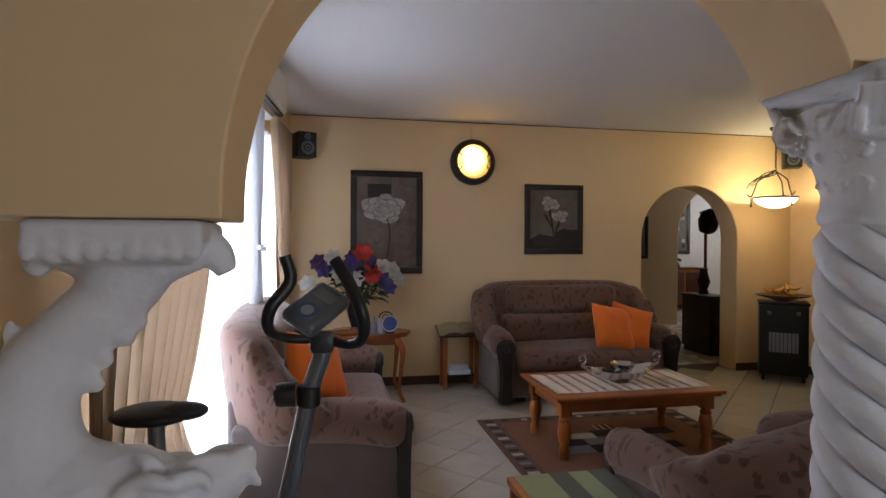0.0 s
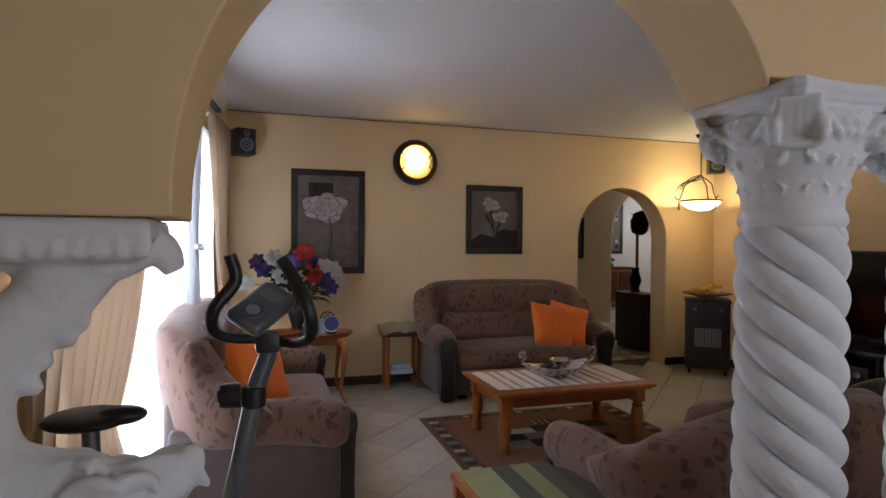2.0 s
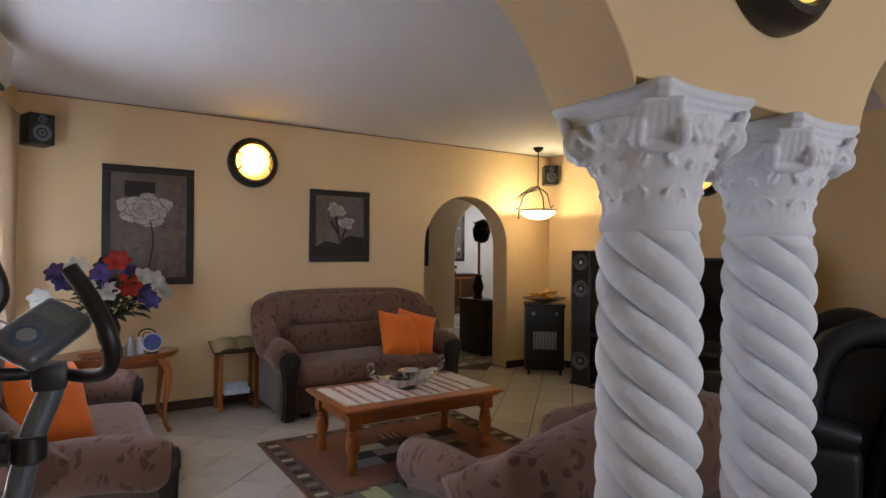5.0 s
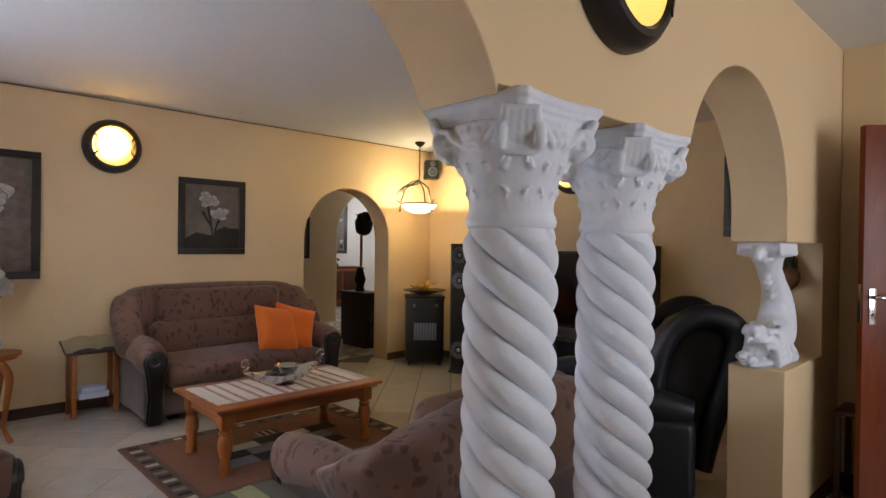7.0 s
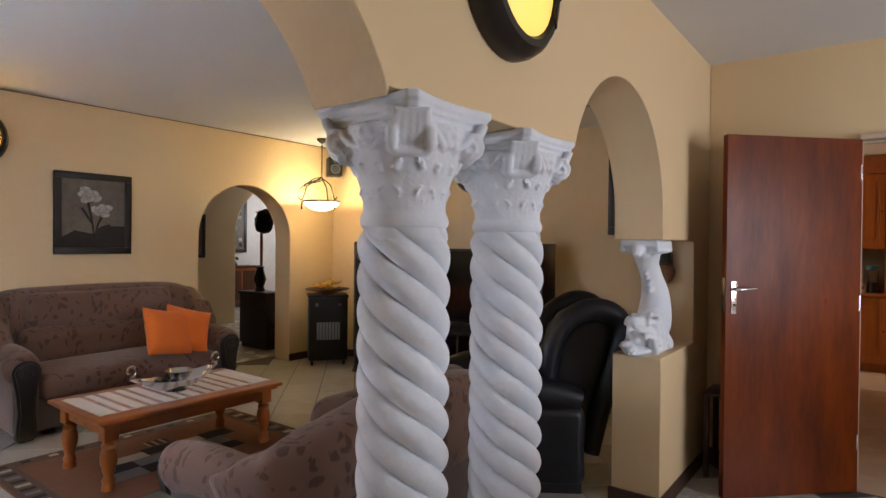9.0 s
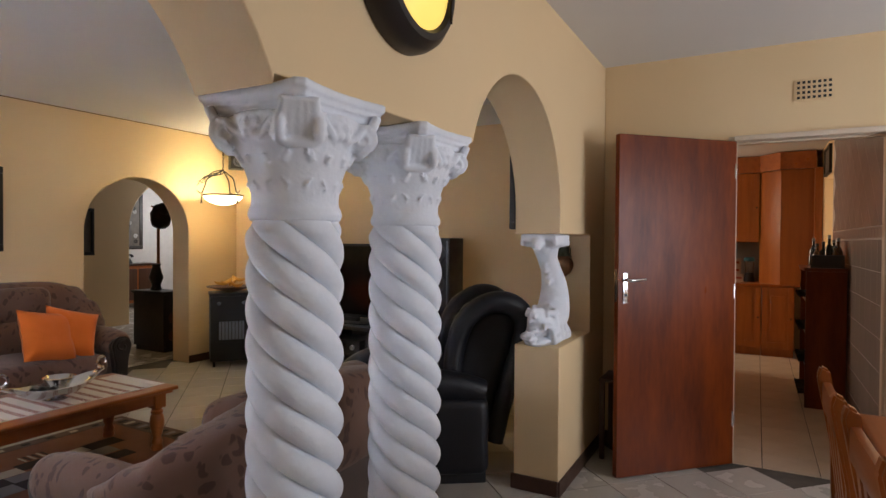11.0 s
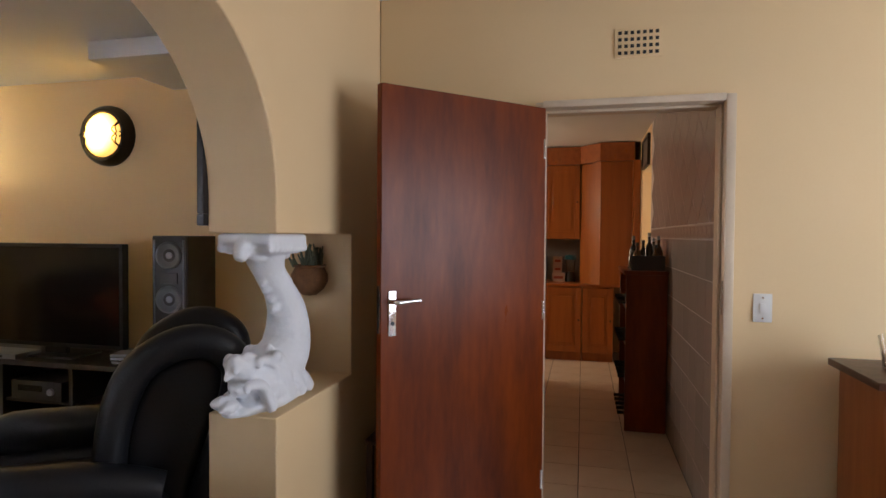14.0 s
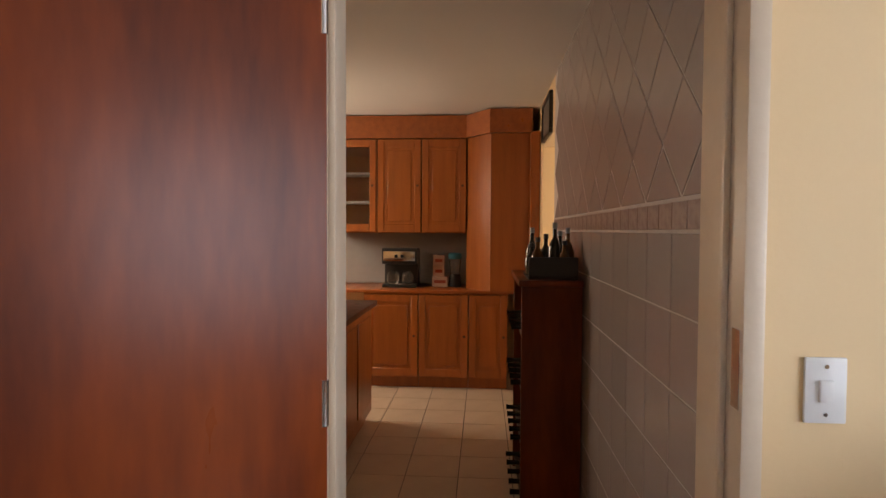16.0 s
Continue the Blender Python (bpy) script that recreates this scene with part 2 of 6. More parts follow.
def flat(name, color, rough=0.6):
    return mat(name, color, rough, tuple(c * 0.86 for c in color), 12, 110, 0.6, 0.12)


# ---------------------------------------------------------------- shaping helpers
def box(bm, x0, x1, y0, y1, z0, z1, bevel=0.0, seg=2):
    b2 = bmesh.new()
    bmesh.ops.create_cube(b2, size=1.0)
    for v in b2.verts:
        v.co = Vector(((x0 + x1) / 2 + v.co.x * (x1 - x0), (y0 + y1) / 2 + v.co.y * (y1 - y0), (z0 + z1) / 2 + v.co.z * (z1 - z0)))
    if bevel:
        bmesh.ops.bevel(b2, geom=b2.edges[:], offset=bevel, segments=seg, affect="EDGES", profile=0.6)
    join(bm, b2)
    return bm


def join(bm, other, m=None):
    if m is not None:
        other.transform(m)
    me = bpy.data.meshes.new("tmp")
    other.to_mesh(me)
    bm.from_mesh(me)
    bpy.data.meshes.remove(me)
    other.free()


def prism(bm, pts, plane, a, b):
    """A flat outline pushed through from a to b. plane 'xz', 'xy' or 'yz'."""
    def at(u, v, w):
        return {"xz": (u, w, v), "xy": (u, v, w), "yz": (w, u, v)}[plane]
    lo = [bm.verts.new(at(u, v, a)) for u, v in pts]
    hi = [bm.verts.new(at(u, v, b)) for u, v in pts]
    faces = [bm.faces.new(lo), bm.faces.new(hi)]
    n = len(pts)
    for i in range(n):
        faces.append(bm.faces.new((lo[i], lo[(i + 1) % n], hi[(i + 1) % n], hi[i])))
    bmesh.ops.recalc_face_normals(bm, faces=faces)
    return bm


def lathe(bm, profile, seg=24, centre=(0, 0, 0), axis="z"):
    rings = []
    for r, h in profile:
        ring = []
        for i in range(seg):
            a = 2 * math.pi * i / seg
            p = {"z": (r * math.cos(a), r * math.sin(a), h), "y": (r * math.cos(a), h, r * math.sin(a)), "x": (h, r * math.cos(a), r * math.sin(a))}[axis]
            ring.append(bm.verts.new(Vector(centre) + Vector(p)))
        rings.append(ring)
    fs = []
    for a, b in zip(rings, rings[1:]):
        for i in range(seg):
            fs.append(bm.faces.new((a[i], a[(i + 1) % seg], b[(i + 1) % seg], b[i])))
    fs.append(bm.faces.new(rings[0]))
    fs.append(bm.faces.new(rings[-1]))
    bmesh.ops.recalc_face_normals(bm, faces=fs)
    return bm


def tube(bm, pts, radii, seg=10, squash=1.0, smooth_steps=0):
    """A round bar along points, each with its radius; squash flattens it upwards."""
    pts = [Vector(p) for p in pts]
    if not isinstance(radii, (list, tuple)):
        radii = [radii] * len(pts)
    if smooth_steps:
        np2, nr = [], []
        n = len(pts)
        for i in range(n - 1):
            p0, p1, p2, p3 = pts[max(i - 1, 0)], pts[i], pts[i + 1], pts[min(i + 2, n - 1)]
            for k in range(smooth_steps):
                t = k / smooth_steps
                np2.append(0.5 * ((2 * p1) + (p2 - p0) * t + (2 * p0 - 5 * p1 + 4 * p2 - p3) * t * t + (3 * p1 - p0 - 3 * p2 + p3) * t ** 3))
                nr.append(radii[i] * (1 - t) + radii[i + 1] * t)
        pts, radii = np2 + [pts[-1]], nr + [radii[-1]]
    rings, ref = [], None
    for i, p in enumerate(pts):
        d = (pts[min(i + 1, len(pts) - 1)] - pts[max(i - 1, 0)]).normalized()
        if ref is None:
            ref = d.orthogonal().normalized()
        ref = (ref - d * ref.dot(d)).normalized()
        o = d.cross(ref)
        rings.append([bm.verts.new(p + (ref * math.cos(a) + o * math.sin(a) * squash) * radii[i]) for a in [2 * math.pi * k / seg for k in range(seg)]])
    fs = []
    for a, b in zip(rings, rings[1:]):
        for i in range(seg):
            fs.append(bm.faces.new((a[i], a[(i + 1) % seg], b[(i + 1) % seg], b[i])))
    fs += [bm.faces.new(rings[0]), bm.faces.new(rings[-1])]
    bmesh.ops.recalc_face_normals(bm, faces=fs)
    return bm


def ball(bm, centre, r, scale=(1, 1, 1), sub=2, rough=0.0, seed=0.0):
    b2 = bmesh.new()
    bmesh.ops.create_icosphere(b2, subdivisions=sub, radius=1.0)
    for v in b2.verts:
        k = r * (1 + rough * noise.noise(v.co * 2.3 + Vector((seed, seed * 1.7, 0))))
        v.co = Vector((v.co.x * scale[0] * k, v.co.y * scale[1] * k, v.co.z * scale[2] * k)) + Vector(centre)
    join(bm, b2)
    return bm


def grid(bm, nu, nv, f):
    vs = [[bm.verts.new(f(i / nu, j / nv)) for j in range(nv + 1)] for i in range(nu + 1)]
    for i in range(nu):
        for j in range(nv):
            bm.faces.new((vs[i][j], vs[i + 1][j], vs[i + 1][j + 1], vs[i][j + 1]))
    return bm


def mesh_of(name, bm, material, smooth=True):
    me = bpy.data.meshes.new(name)
    bm.to_mesh(me)
    bm.free()
    me.materials.append(material)
    if smooth:
        me.shade_smooth()
        me.set_sharp_from_angle(angle=radians(38))
    return me


def part(name, bm, material, parent, label="", smooth=True):
    ob = new(name, mesh_of(name, bm, material, smooth))
    ob.parent = parent
    return tagged(ob, label)


def thing(name, label, category, at=(0, 0, 0), turn=0, group=""):
    ob = new(name)
    ob.empty_display_size = 0.1
    ob.matrix_basis = pose(*at, 0, 0, turn)
    return tagged(ob, label, category, group)


def solo(name, bm, material, label, category, at=(0, 0, 0), turn=0, group=""):
    ob = new(name, mesh_of(name, bm, material))
    ob.matrix_basis = pose(*at, 0, 0, turn)
    return tagged(ob, label, category, group)


def structure(name, bm, material, label="", bevel=0.0):
    ob = new(name, mesh_of(name, bm, material, smooth=bevel > 0))
    if bevel:
        md = ob.modifiers.new("edge", "BEVEL")
        md.width, md.segments, md.limit_method, md.angle_limit = bevel, 3, "ANGLE", radians(50)
    return tagged(ob, label, "", "", "structure")


def melt(ob, voxel, rounds=4):
    """Runs the pieces of a cast shape together, as in poured plaster."""
    md = ob.modifiers.new("cast", "REMESH")
    md.mode, md.voxel_size, md.use_smooth_shade = "VOXEL", voxel, True
    sm = ob.modifiers.new("worn", "SMOOTH")
    sm.factor, sm.iterations = 0.5, rounds
    return ob


B = bmesh.new
CEILING = 2.61

# ---------------------------------------------------------------- the large structure
structure("ground", box(B(), -60, 60, -60, 60, -0.4, -0.13), GROUND, "pale paved ground outside the house")
floor = structure("floor", box(B(), -1.86, 10.0, -3.0, 13.0, -0.12, -0.006), GROUT, "tiled floor with dark grout joints")
structure("ceiling", box(B(), -1.86, 6.2, -3.0, 13.0, CEILING, CEILING + 0.14), CEIL, "white painted plaster ceiling")
structure("ceiling_hall", box(B(), 6.2, 10.0, 3.5, 13.0, CEILING, CEILING + 0.14), CEIL, "white painted plaster ceiling of the hall")
structure("ceiling_kitchen", box(B(), 5.2, 10.0, -3.0, 3.5, 2.5, 2.608), CEIL, "white painted kitchen ceiling")


def arc(cx, cz, a, b, x_from, x_to, n=26):
    """Points of an elliptic arch head, from one x to the other."""
    t0 = math.acos(max(-1, min(1, (x_from - cx) / a)))
    t1 = math.acos(max(-1, min(1, (x_to - cx) / a)))
    return [(cx + a * math.cos(t0 + (t1 - t0) * i / n), cz + b * math.sin(t0 + (t1 - t0) * i / n)) for i in range(n + 1)]


Y0, Y1 = 1.545, 1.807          # the arcade wall
outline = [(-1.6, 0), (0.655, 0), (0.655, 0.82), (0.0, 0.82), (0.0, 1.445), (0.685, 1.445)]
outline += arc(1.279, 1.47, 0.594, 0.652, 0.685, 1.279) + arc(1.279, 1.572, 0.624, 0.55, 1.279, 1.87)[1:] + [(1.872, 1.775), (2.893, 1.775)]
outline += arc(3.425, 1.572, 0.572, 0.575, 2.895, 3.997) + [(3.997, 1.445), (4.648, 1.445), (4.648, 0.82), (3.997, 0.82), (3.997, 0), (5.01, 0), (5.01, CEILING), (-1.6, CEILING)]
structure("wall_arcade", prism(B(), outline, "xz", Y0, Y1), PAINT, "cream plastered arcade wall with two rounded arches", 0.014)

# back wall with the arch into the hall
outline = [(-1.6, 0), (4.13, 0)] + arc(4.705, 1.46, 0.575, 0.575, 4.13, 5.28) + [(5.28, 0), (6.2, 0), (6.2, CEILING), (-1.6, CEILING)]
structure("wall_back", prism(B(), outline, "xz", 6.222, 6.50), PAINT, "cream plastered back wall with a rounded arch", 0.012)
structure("wall_tv", box(B(), 5.96, 6.2, 1.807, 6.222, 0, CEILING), PAINT, "cream plastered wall behind the television")
structure("wall_kitchen_side", box(B(), 5.01, 6.2, 1.55, 1.805, 0, CEILING), PAINT, "cream plastered wall")
# door wall
outline = [(-3.0, 0), (-0.085, 0), (-0.085, 2.065), (0.765, 2.065), (0.765, 0), (1.543, 0), (1.543, CEILING), (-3.0, CEILING)]
structure("wall_door", prism(B(), outline, "yz", 5.012, 5.2), PAINT, "cream plastered wall with a doorway")
# south wall with the dining window
outline = [(-1.6, 0), (5.01, 0), (5.01, CEILING), (-1.6, CEILING)]
for nm, x0, x1, z0, z1 in (("wall_south_low", -1.6, 5.01, 0, 0.75), ("wall_south_top", -1.6, 5.01, 2.15, CEILING), ("wall_south_west", -1.6, 2.2, 0.75, 2.15), ("wall_south_east", 4.3, 5.01, 0.75, 2.15)):
    structure(nm, box(B(), x0, x1, -2.95, -2.7, z0, z1), PAINT, "cream plastered wall")
structure("wall_west", box(B(), -1.86, -1.602, -2.95, 1.805, 0, CEILING), PAINT, "cream plastered wall")


# side wall with the patio door, slightly askew
def skew(y):
    return 0.03 + 0.105 * (y - 1.807)


for nm, ya, yb, z0, z1 in (("wall_patio_near", 1.807, 2.6, 0, CEILING), ("wall_patio_far", 5.35, 6.222, 0, CEILING), ("wall_patio_top", 2.6, 5.35, 2.12, CEILING)):
    structure(nm, prism(B(), [(skew(ya), ya), (skew(yb), yb), (skew(yb) - 0.24, yb), (skew(ya) - 0.24, ya)], "xy", z0, z1), PAINT, "cream plastered wall beside the patio door")

# kitchen shell
structure("wall_kitchen_right_near", box(B(), 5.2, 7.95, -0.34, -0.066, 0, 2.5), LGROUT, "kitchen wall")
structure("wall_kitchen_right_far", box(B(), 8.75, 9.7, -0.34, -0.066, 0, 2.5), PAINT, "kitchen wall")
structure("wall_kitchen_right_low", box(B(), 7.95, 8.75, -0.34, -0.066, 0, 1.1), PAINT, "kitchen wall below the hatch")
structure("wall_kitchen_right_top", box(B(), 7.95, 8.75, -0.34, -0.066, 2.12, 2.5), PAINT, "kitchen wall above the hatch")
structure("wall_kitchen_back", box(B(), 9.7, 9.95, -2.6, 3.45, 0, 2.5), PAINT, "kitchen back wall")
structure("wall_kitchen_left", box(B(), 6.2, 9.7, 3.2, 3.45, 0, 2.5), PAINT, "kitchen wall")
structure("wall_pantry", box(B(), 6.9, 9.7, -2.5, -2.3, 0, 2.5), PAINT, "plain wall of the room behind the hatch")
structure("wall_pantry_side", box(B(), 6.8, 6.98, -2.5, -0.34, 0, 2.5), PAINT, "plain wall of the room behind the hatch")

# hall beyond the arch
outline = [(3.0, 0), (6.78, 0)] + arc(7.6, 1.55, 0.82, 0.85, 6.78, 8.42) + [(8.42, 0), (9.6, 0), (9.6, CEILING), (3.0, CEILING)]
structure("wall_hall_arch", prism(B(), outline, "xz", 9.6, 9.85), PAINT, "pale plastered hall wall with a rounded arch", 0.012)
structure("wall_hall_far", box(B(), 3.0, 9.6, 11.9, 12.1, 0, CEILING), flat("white_wall_paint", (0.72, 0.70, 0.68), 0.8), "white hall wall")
structure("wall_hall_left", box(B(), 2.8, 3.0, 6.5, 12.1, 0, CEILING), PAINT, "pale hall wall")
structure("wall_hall_right", box(B(), 9.6, 9.8, 3.45, 12.1, 0, CEILING), PAINT, "pale hall wall")

# skirting
for nm, b in (("baseboard", (0.5, 4.13, 6.208, 6.222, 0, 0.085)), ("baseboard_corner", (5.28, 5.96, 6.208, 6.222, 0, 0.085)), ("baseboard_tv", (5.946, 5.96, 1.81, 6.208, 0, 0.085)),
              ("baseboard_pedestal", (3.985, 5.01, 1.532, 1.545, 0, 0.085)), ("baseboard_pedestal_end", (3.983, 3.997, 1.545, 1.82, 0, 0.085)),
              ("baseboard_door_wall", (4.998, 5.012, -2.7, -0.13, 0, 0.085)), ("baseboard_door_corner", (4.998, 5.012, 0.8, 1.53, 0, 0.085))):
    structure(nm, box(B(), *b, 0.003, 1), SKIRT, "dark brown tiled skirting")

# ---------------------------------------------------------------- arcade: columns and statues


def column():
    col = thing("twisted_column", "whitewashed cement column with a twisted shaft and leafy capital", "column", (2.08, 1.676, 0), 0, "arcade columns")
    part("plinth", box(box(B(), -0.16, 0.16, -0.16, 0.16, 0, 0.07, 0.012), -0.145, 0.145, -0.145, 0.145, 0.07, 0.12, 0.02), WHITE_STONE, col)
    bm = B()
    lead, lobes, seg, steps = 0.45, 5, 80, 220
    rings = []
    for j in range(steps + 1):
        z = 0.12 + (1.462 - 0.12) * j / steps
        fade = min(1, (1.462 - z) / 0.04, (z - 0.12) / 0.05)
        ring = []
        for i in range(seg):
            a = 2 * math.pi * (i / seg - z / lead)
            w = math.sqrt(abs(math.sin(math.pi * lobes * i / seg)))
            r = 0.097 + 0.030 * w * fade + 0.012 * (1 - fade) + 0.0012 * noise.noise(Vector((math.cos(a), math.sin(a), z * 9)) * 2.2)
            ring.append(bm.verts.new((r * math.cos(a), r * math.sin(a), z)))
        rings.append(ring)
    for a, b in zip(rings, rings[1:]):
        for i in range(seg):
            bm.faces.new((a[i], a[(i + 1) % seg], b[(i + 1) % seg], b[i]))
    part("shaft", bm, WHITE_STONE, col)
    bm = B()
    lathe(bm, [(0.10, 1.45), (0.117, 1.455), (0.122, 1.47), (0.117, 1.487), (0.112, 1.49), (0.113, 1.53), (0.124, 1.57), (0.142, 1.62), (0.158, 1.67), (0.165, 1.715), (0.10, 1.72)], 40)
    # leaves round the bell, in two rows, curling outwards
    for row, (n, z0, z1, r0, out, w) in enumerate(((8, 1.515, 1.60, 0.116, 0.060, 0.090), (8, 1.575, 1.662, 0.136, 0.058, 0.096))):
        for k in range(n):
            a = 2 * math.pi * (k + 0.5 * row) / n
            b2 = B()

            def leaf(u, v, z0=z0, z1=z1, r0=r0, out=out, w=w):
                bend = v ** 2.4
                z = z0 + (z1 - z0) * (v - 0.28 * max(0, v - 0.78) * 4 * (v - 0.78))
                half = w * (1 - 0.35 * v ** 3) * (0.75 + 0.25 * math.cos(v * 13))
                rib = 0.012 * (1 - abs(2 * u - 1))
                return Vector((r0 + out * bend + rib, (u - 0.5) * half, z))
            grid(b2, 4, 8, leaf)
            bmesh.ops.solidify(b2, geom=b2.faces[:], thickness=0.03)
            join(bm, b2, Matrix.Rotation(a, 4, "Z"))
    # fluted corner leaves ending in rolled scrolls
    for k in range(4):
        b2 = B()
        for i in range(-2, 3):
            tube(b2, [(0.142, i * 0.021, 1.648), (0.176, i * 0.020, 1.668), (0.212, i * 0.0165, 1.735)], [0.013, 0.016, 0.014], 8, 1, 3)
        lathe(b2, [(0.0005, -0.046), (0.010, -0.046), (0.014, -0.03), (0.015, 0.0), (0.014, 0.03), (0.010, 0.046), (0.0005, 0.046)], 20, (0.168, 0, 1.636), "y")
        for side in (-1, 1):
            lathe(b2, [(0.0005, -0.012), (0.036, -0.012), (0.040, 0.0), (0.036, 0.012), (0.0005, 0.012)], 24, (0.172, side * 0.046, 1.672), "y")
            pts = [(0.172 + 0.034 * (1 - 0.085 * i) * math.cos(i * 0.7 + 0.9), side * 0.060, 1.672 + 0.034 * (1 - 0.085 * i) * math.sin(i * 0.7 + 0.9)) for i in range(11)]
            tube(b2, pts, 0.006, 6, 1, 2)
        join(bm, b2, Matrix.Rotation(math.pi / 4 + k * math.pi / 2, 4, "Z"))
    # a flower between volutes on each face
    for k in range(4):
        b2 = B()
        for i in range(6):
            ball(b2, (0.158, 0.022 * math.cos(i * 1.047), 1.685 + 0.022 * math.sin(i * 1.047)), 0.014, (0.7, 1.0, 1.0), 2, 0.2, k)
        ball(b2, (0.164, 0, 1.685), 0.012, (1, 1, 1), 2)
        for side in (-1, 1):
            tube(b2, [(0.146, side * 0.02, 1.65), (0.160, side * 0.055, 1.672), (0.162, side * 0.082, 1.70)], [0.009, 0.011, 0.008], 7, 1, 3)
        join(bm, b2, Matrix.Rotation(k * math.pi / 2, 4, "Z"))
    melt(part("capital", bm, WHITE_STONE, col), 0.005)
    bm = B()
    # abacus with hollowed sides and cut corners
    def hollow(size, dip):
        pts = []
        for k in range(4):
            c, s = math.cos(k * math.pi / 2), math.sin(k * math.pi / 2)
            for i in range(11):
                t = -0.84 + 1.68 * i / 10
                x, y = size * (1 - dip * (1 - t * t)), size * t
                pts.append((x * c - y * s, x * s + y * c))
        return pts
    prism(bm, hollow(0.168, 0.17), "xy", 1.712, 1.735)
    prism(bm, hollow(0.178, 0.16), "xy", 1.735, 1.752)
    prism(bm, hollow(0.187, 0.15), "xy", 1.752, 1.774)
    melt(part("abacus", bm, WHITE_STONE, col), 0.005, 3)
    return col


col = column()
copy_thing(col, pose(2.625, 1.676, 0, 0, 0, 0))


def dolphin(at, flip):
    """Head down among waves, tail up under a small square block."""
    s = -1 if flip else 1
    bm = B()
    # block with a drooping scalloped edge
    box(bm, -0.135, 0.135, -0.105, 0.105, 0.582, 0.622, 0.012)
    box(bm, -0.115, 0.115, -0.092, 0.092, 0.548, 0.584, 0.014)
    for i in range(9):
        for d in (-1, 1):
            ball(bm, (-0.12 + 0.03 * i, 0.096 * d, 0.572), 0.017, (1.0, 0.8, 1.2), 2, 0.3, i)
    # body from tail to head
    tube(bm, [(0.0, 0, 0.56), (0.035 * s, 0, 0.485), (0.105 * s, 0, 0.41), (0.165 * s, 0, 0.32), (0.17 * s, 0, 0.22), (0.12 * s, 0, 0.145), (-0.02 * s, 0, 0.115), (-0.15 * s, 0, 0.09)],
         [0.088, 0.062, 0.064, 0.082, 0.098, 0.110, 0.10, 0.055], 22, 0.92, 7)
    # tail flukes curling under the block
    for d in (-1, 1):
        tube(bm, [(0, 0, 0.53), (0.07 * d, 0, 0.562), (0.13 * d, 0, 0.572), (0.158 * d, 0, 0.53)], [0.05, 0.045, 0.036, 0.02], 12, 0.9, 5)
    # ragged fins down the belly
    for q, z, r in ((0.0, 0.452, 0.02), (0.02, 0.425, 0.022), (0.055, 0.388, 0.022), (0.07, 0.345, 0.02)):
        tube(bm, [((q + 0.055) * s, 0, z + 0.02), ((q + 0.012) * s, 0, z + 0.006), ((q - 0.022) * s, 0, z - 0.016)], [r * 1.8, r * 1.3, 0.008], 12, 1.5, 3)
    for q, z in ((0.19, 0.43), (0.235, 0.35), (0.262, 0.26)):
        tube(bm, [((q - 0.05) * s, 0, z - 0.03), ((q - 0.004) * s, 0, z - 0.005), (q * s, 0, z + 0.022)], [0.03, 0.02, 0.006], 10, 0.6, 3)
    # rolling waves piled round the head, with curled crests
    rnd = random.Random(5)
    for i in range(34):
        y = rnd.uniform(-0.085, 0.085)
        q0 = rnd.uniform(-0.17, 0.17)
        top = (0.235 - 2.6 * (q0 + 0.02) ** 2) * (1 - 25 * y * y) * rnd.uniform(0.75, 1.0)
        lean = rnd.uniform(0.03, 0.07)
        tube(bm, [((q0 + 0.06) * s, y, 0.02), ((q0 + 0.03) * s, y, top * 0.55), ((q0 - 0.01) * s, y + rnd.uniform(-.01, .01), top * 0.92), ((q0 - lean) * s, y + rnd.uniform(-.015, .015), top), ((q0 - lean - 0.022) * s, y, top - 0.022)],
             [0.036, 0.030, 0.024, 0.019, 0.008], 10, 0.7, 4)
    for i in range(45):
        a = rnd.uniform(0, 2 * math.pi)
        q = rnd.uniform(0.3, 1.0)
        h = rnd.uniform(0.02, 0.06) + 0.11 * (1 - q)
        ball(bm, ((0.235 * q * math.cos(a) - 0.005) * s, 0.105 * q * math.sin(a), h), rnd.uniform(0.022, 0.040), (1.6, 0.8, 0.7), 2, 0.4, i)
    tube(bm, [(-0.10 * s, 0.0, 0.12), (-0.17 * s, 0.0, 0.175), (-0.195 * s, 0.0, 0.215)], [0.06, 0.035, 0.010], 12, 1.3, 4)
    ball(bm, (0, 0, 0.02), 0.1, (2.15, 1.0, 0.35), 3, 0.2, 3)
    return melt(solo("dolphin_statue", bm, WHITE_STONE, "white plaster dolphin statue standing on a low wall", "statue", at, 0, "arcade statues"), 0.0055, 9)


dolphin((4.14, 1.676, 0.822), False)
dolphin((0.515, 1.676, 0.822), True)

# wicker wall basket with dry plants beyond the statue
bk = thing("wall_basket", "small woven wicker basket with dry greenery hanging beside the statue", "basket", (4.60, 1.725, 1.20))
part("basket", lathe(B(), [(0.005, -0.03), (0.03, -0.026), (0.062, 0.0), (0.080, 0.035), (0.080, 0.065), (0.068, 0.088), (0.064, 0.096), (0.074, 0.106), (0.068, 0.108), (0.055, 0.08), (0.005, 0.02)], 28), WICKER, bk)
bm = B()
rnd = random.Random(8)
for i in range(46):
    a, q = rnd.uniform(0, 6.28), rnd.uniform(0, 0.07)
    c = Vector((q * math.cos(a), q * math.sin(a), 0.10))
    tube(bm, [c, c + Vector((rnd.uniform(-.03, .03), rnd.uniform(-.03, .03), rnd.uniform(0.05, 0.10)))], [0.008, 0.003], 5)
part("dry_greenery", bm, flat("dull_green", (0.13, 0.15, 0.10), 0.8), bk)


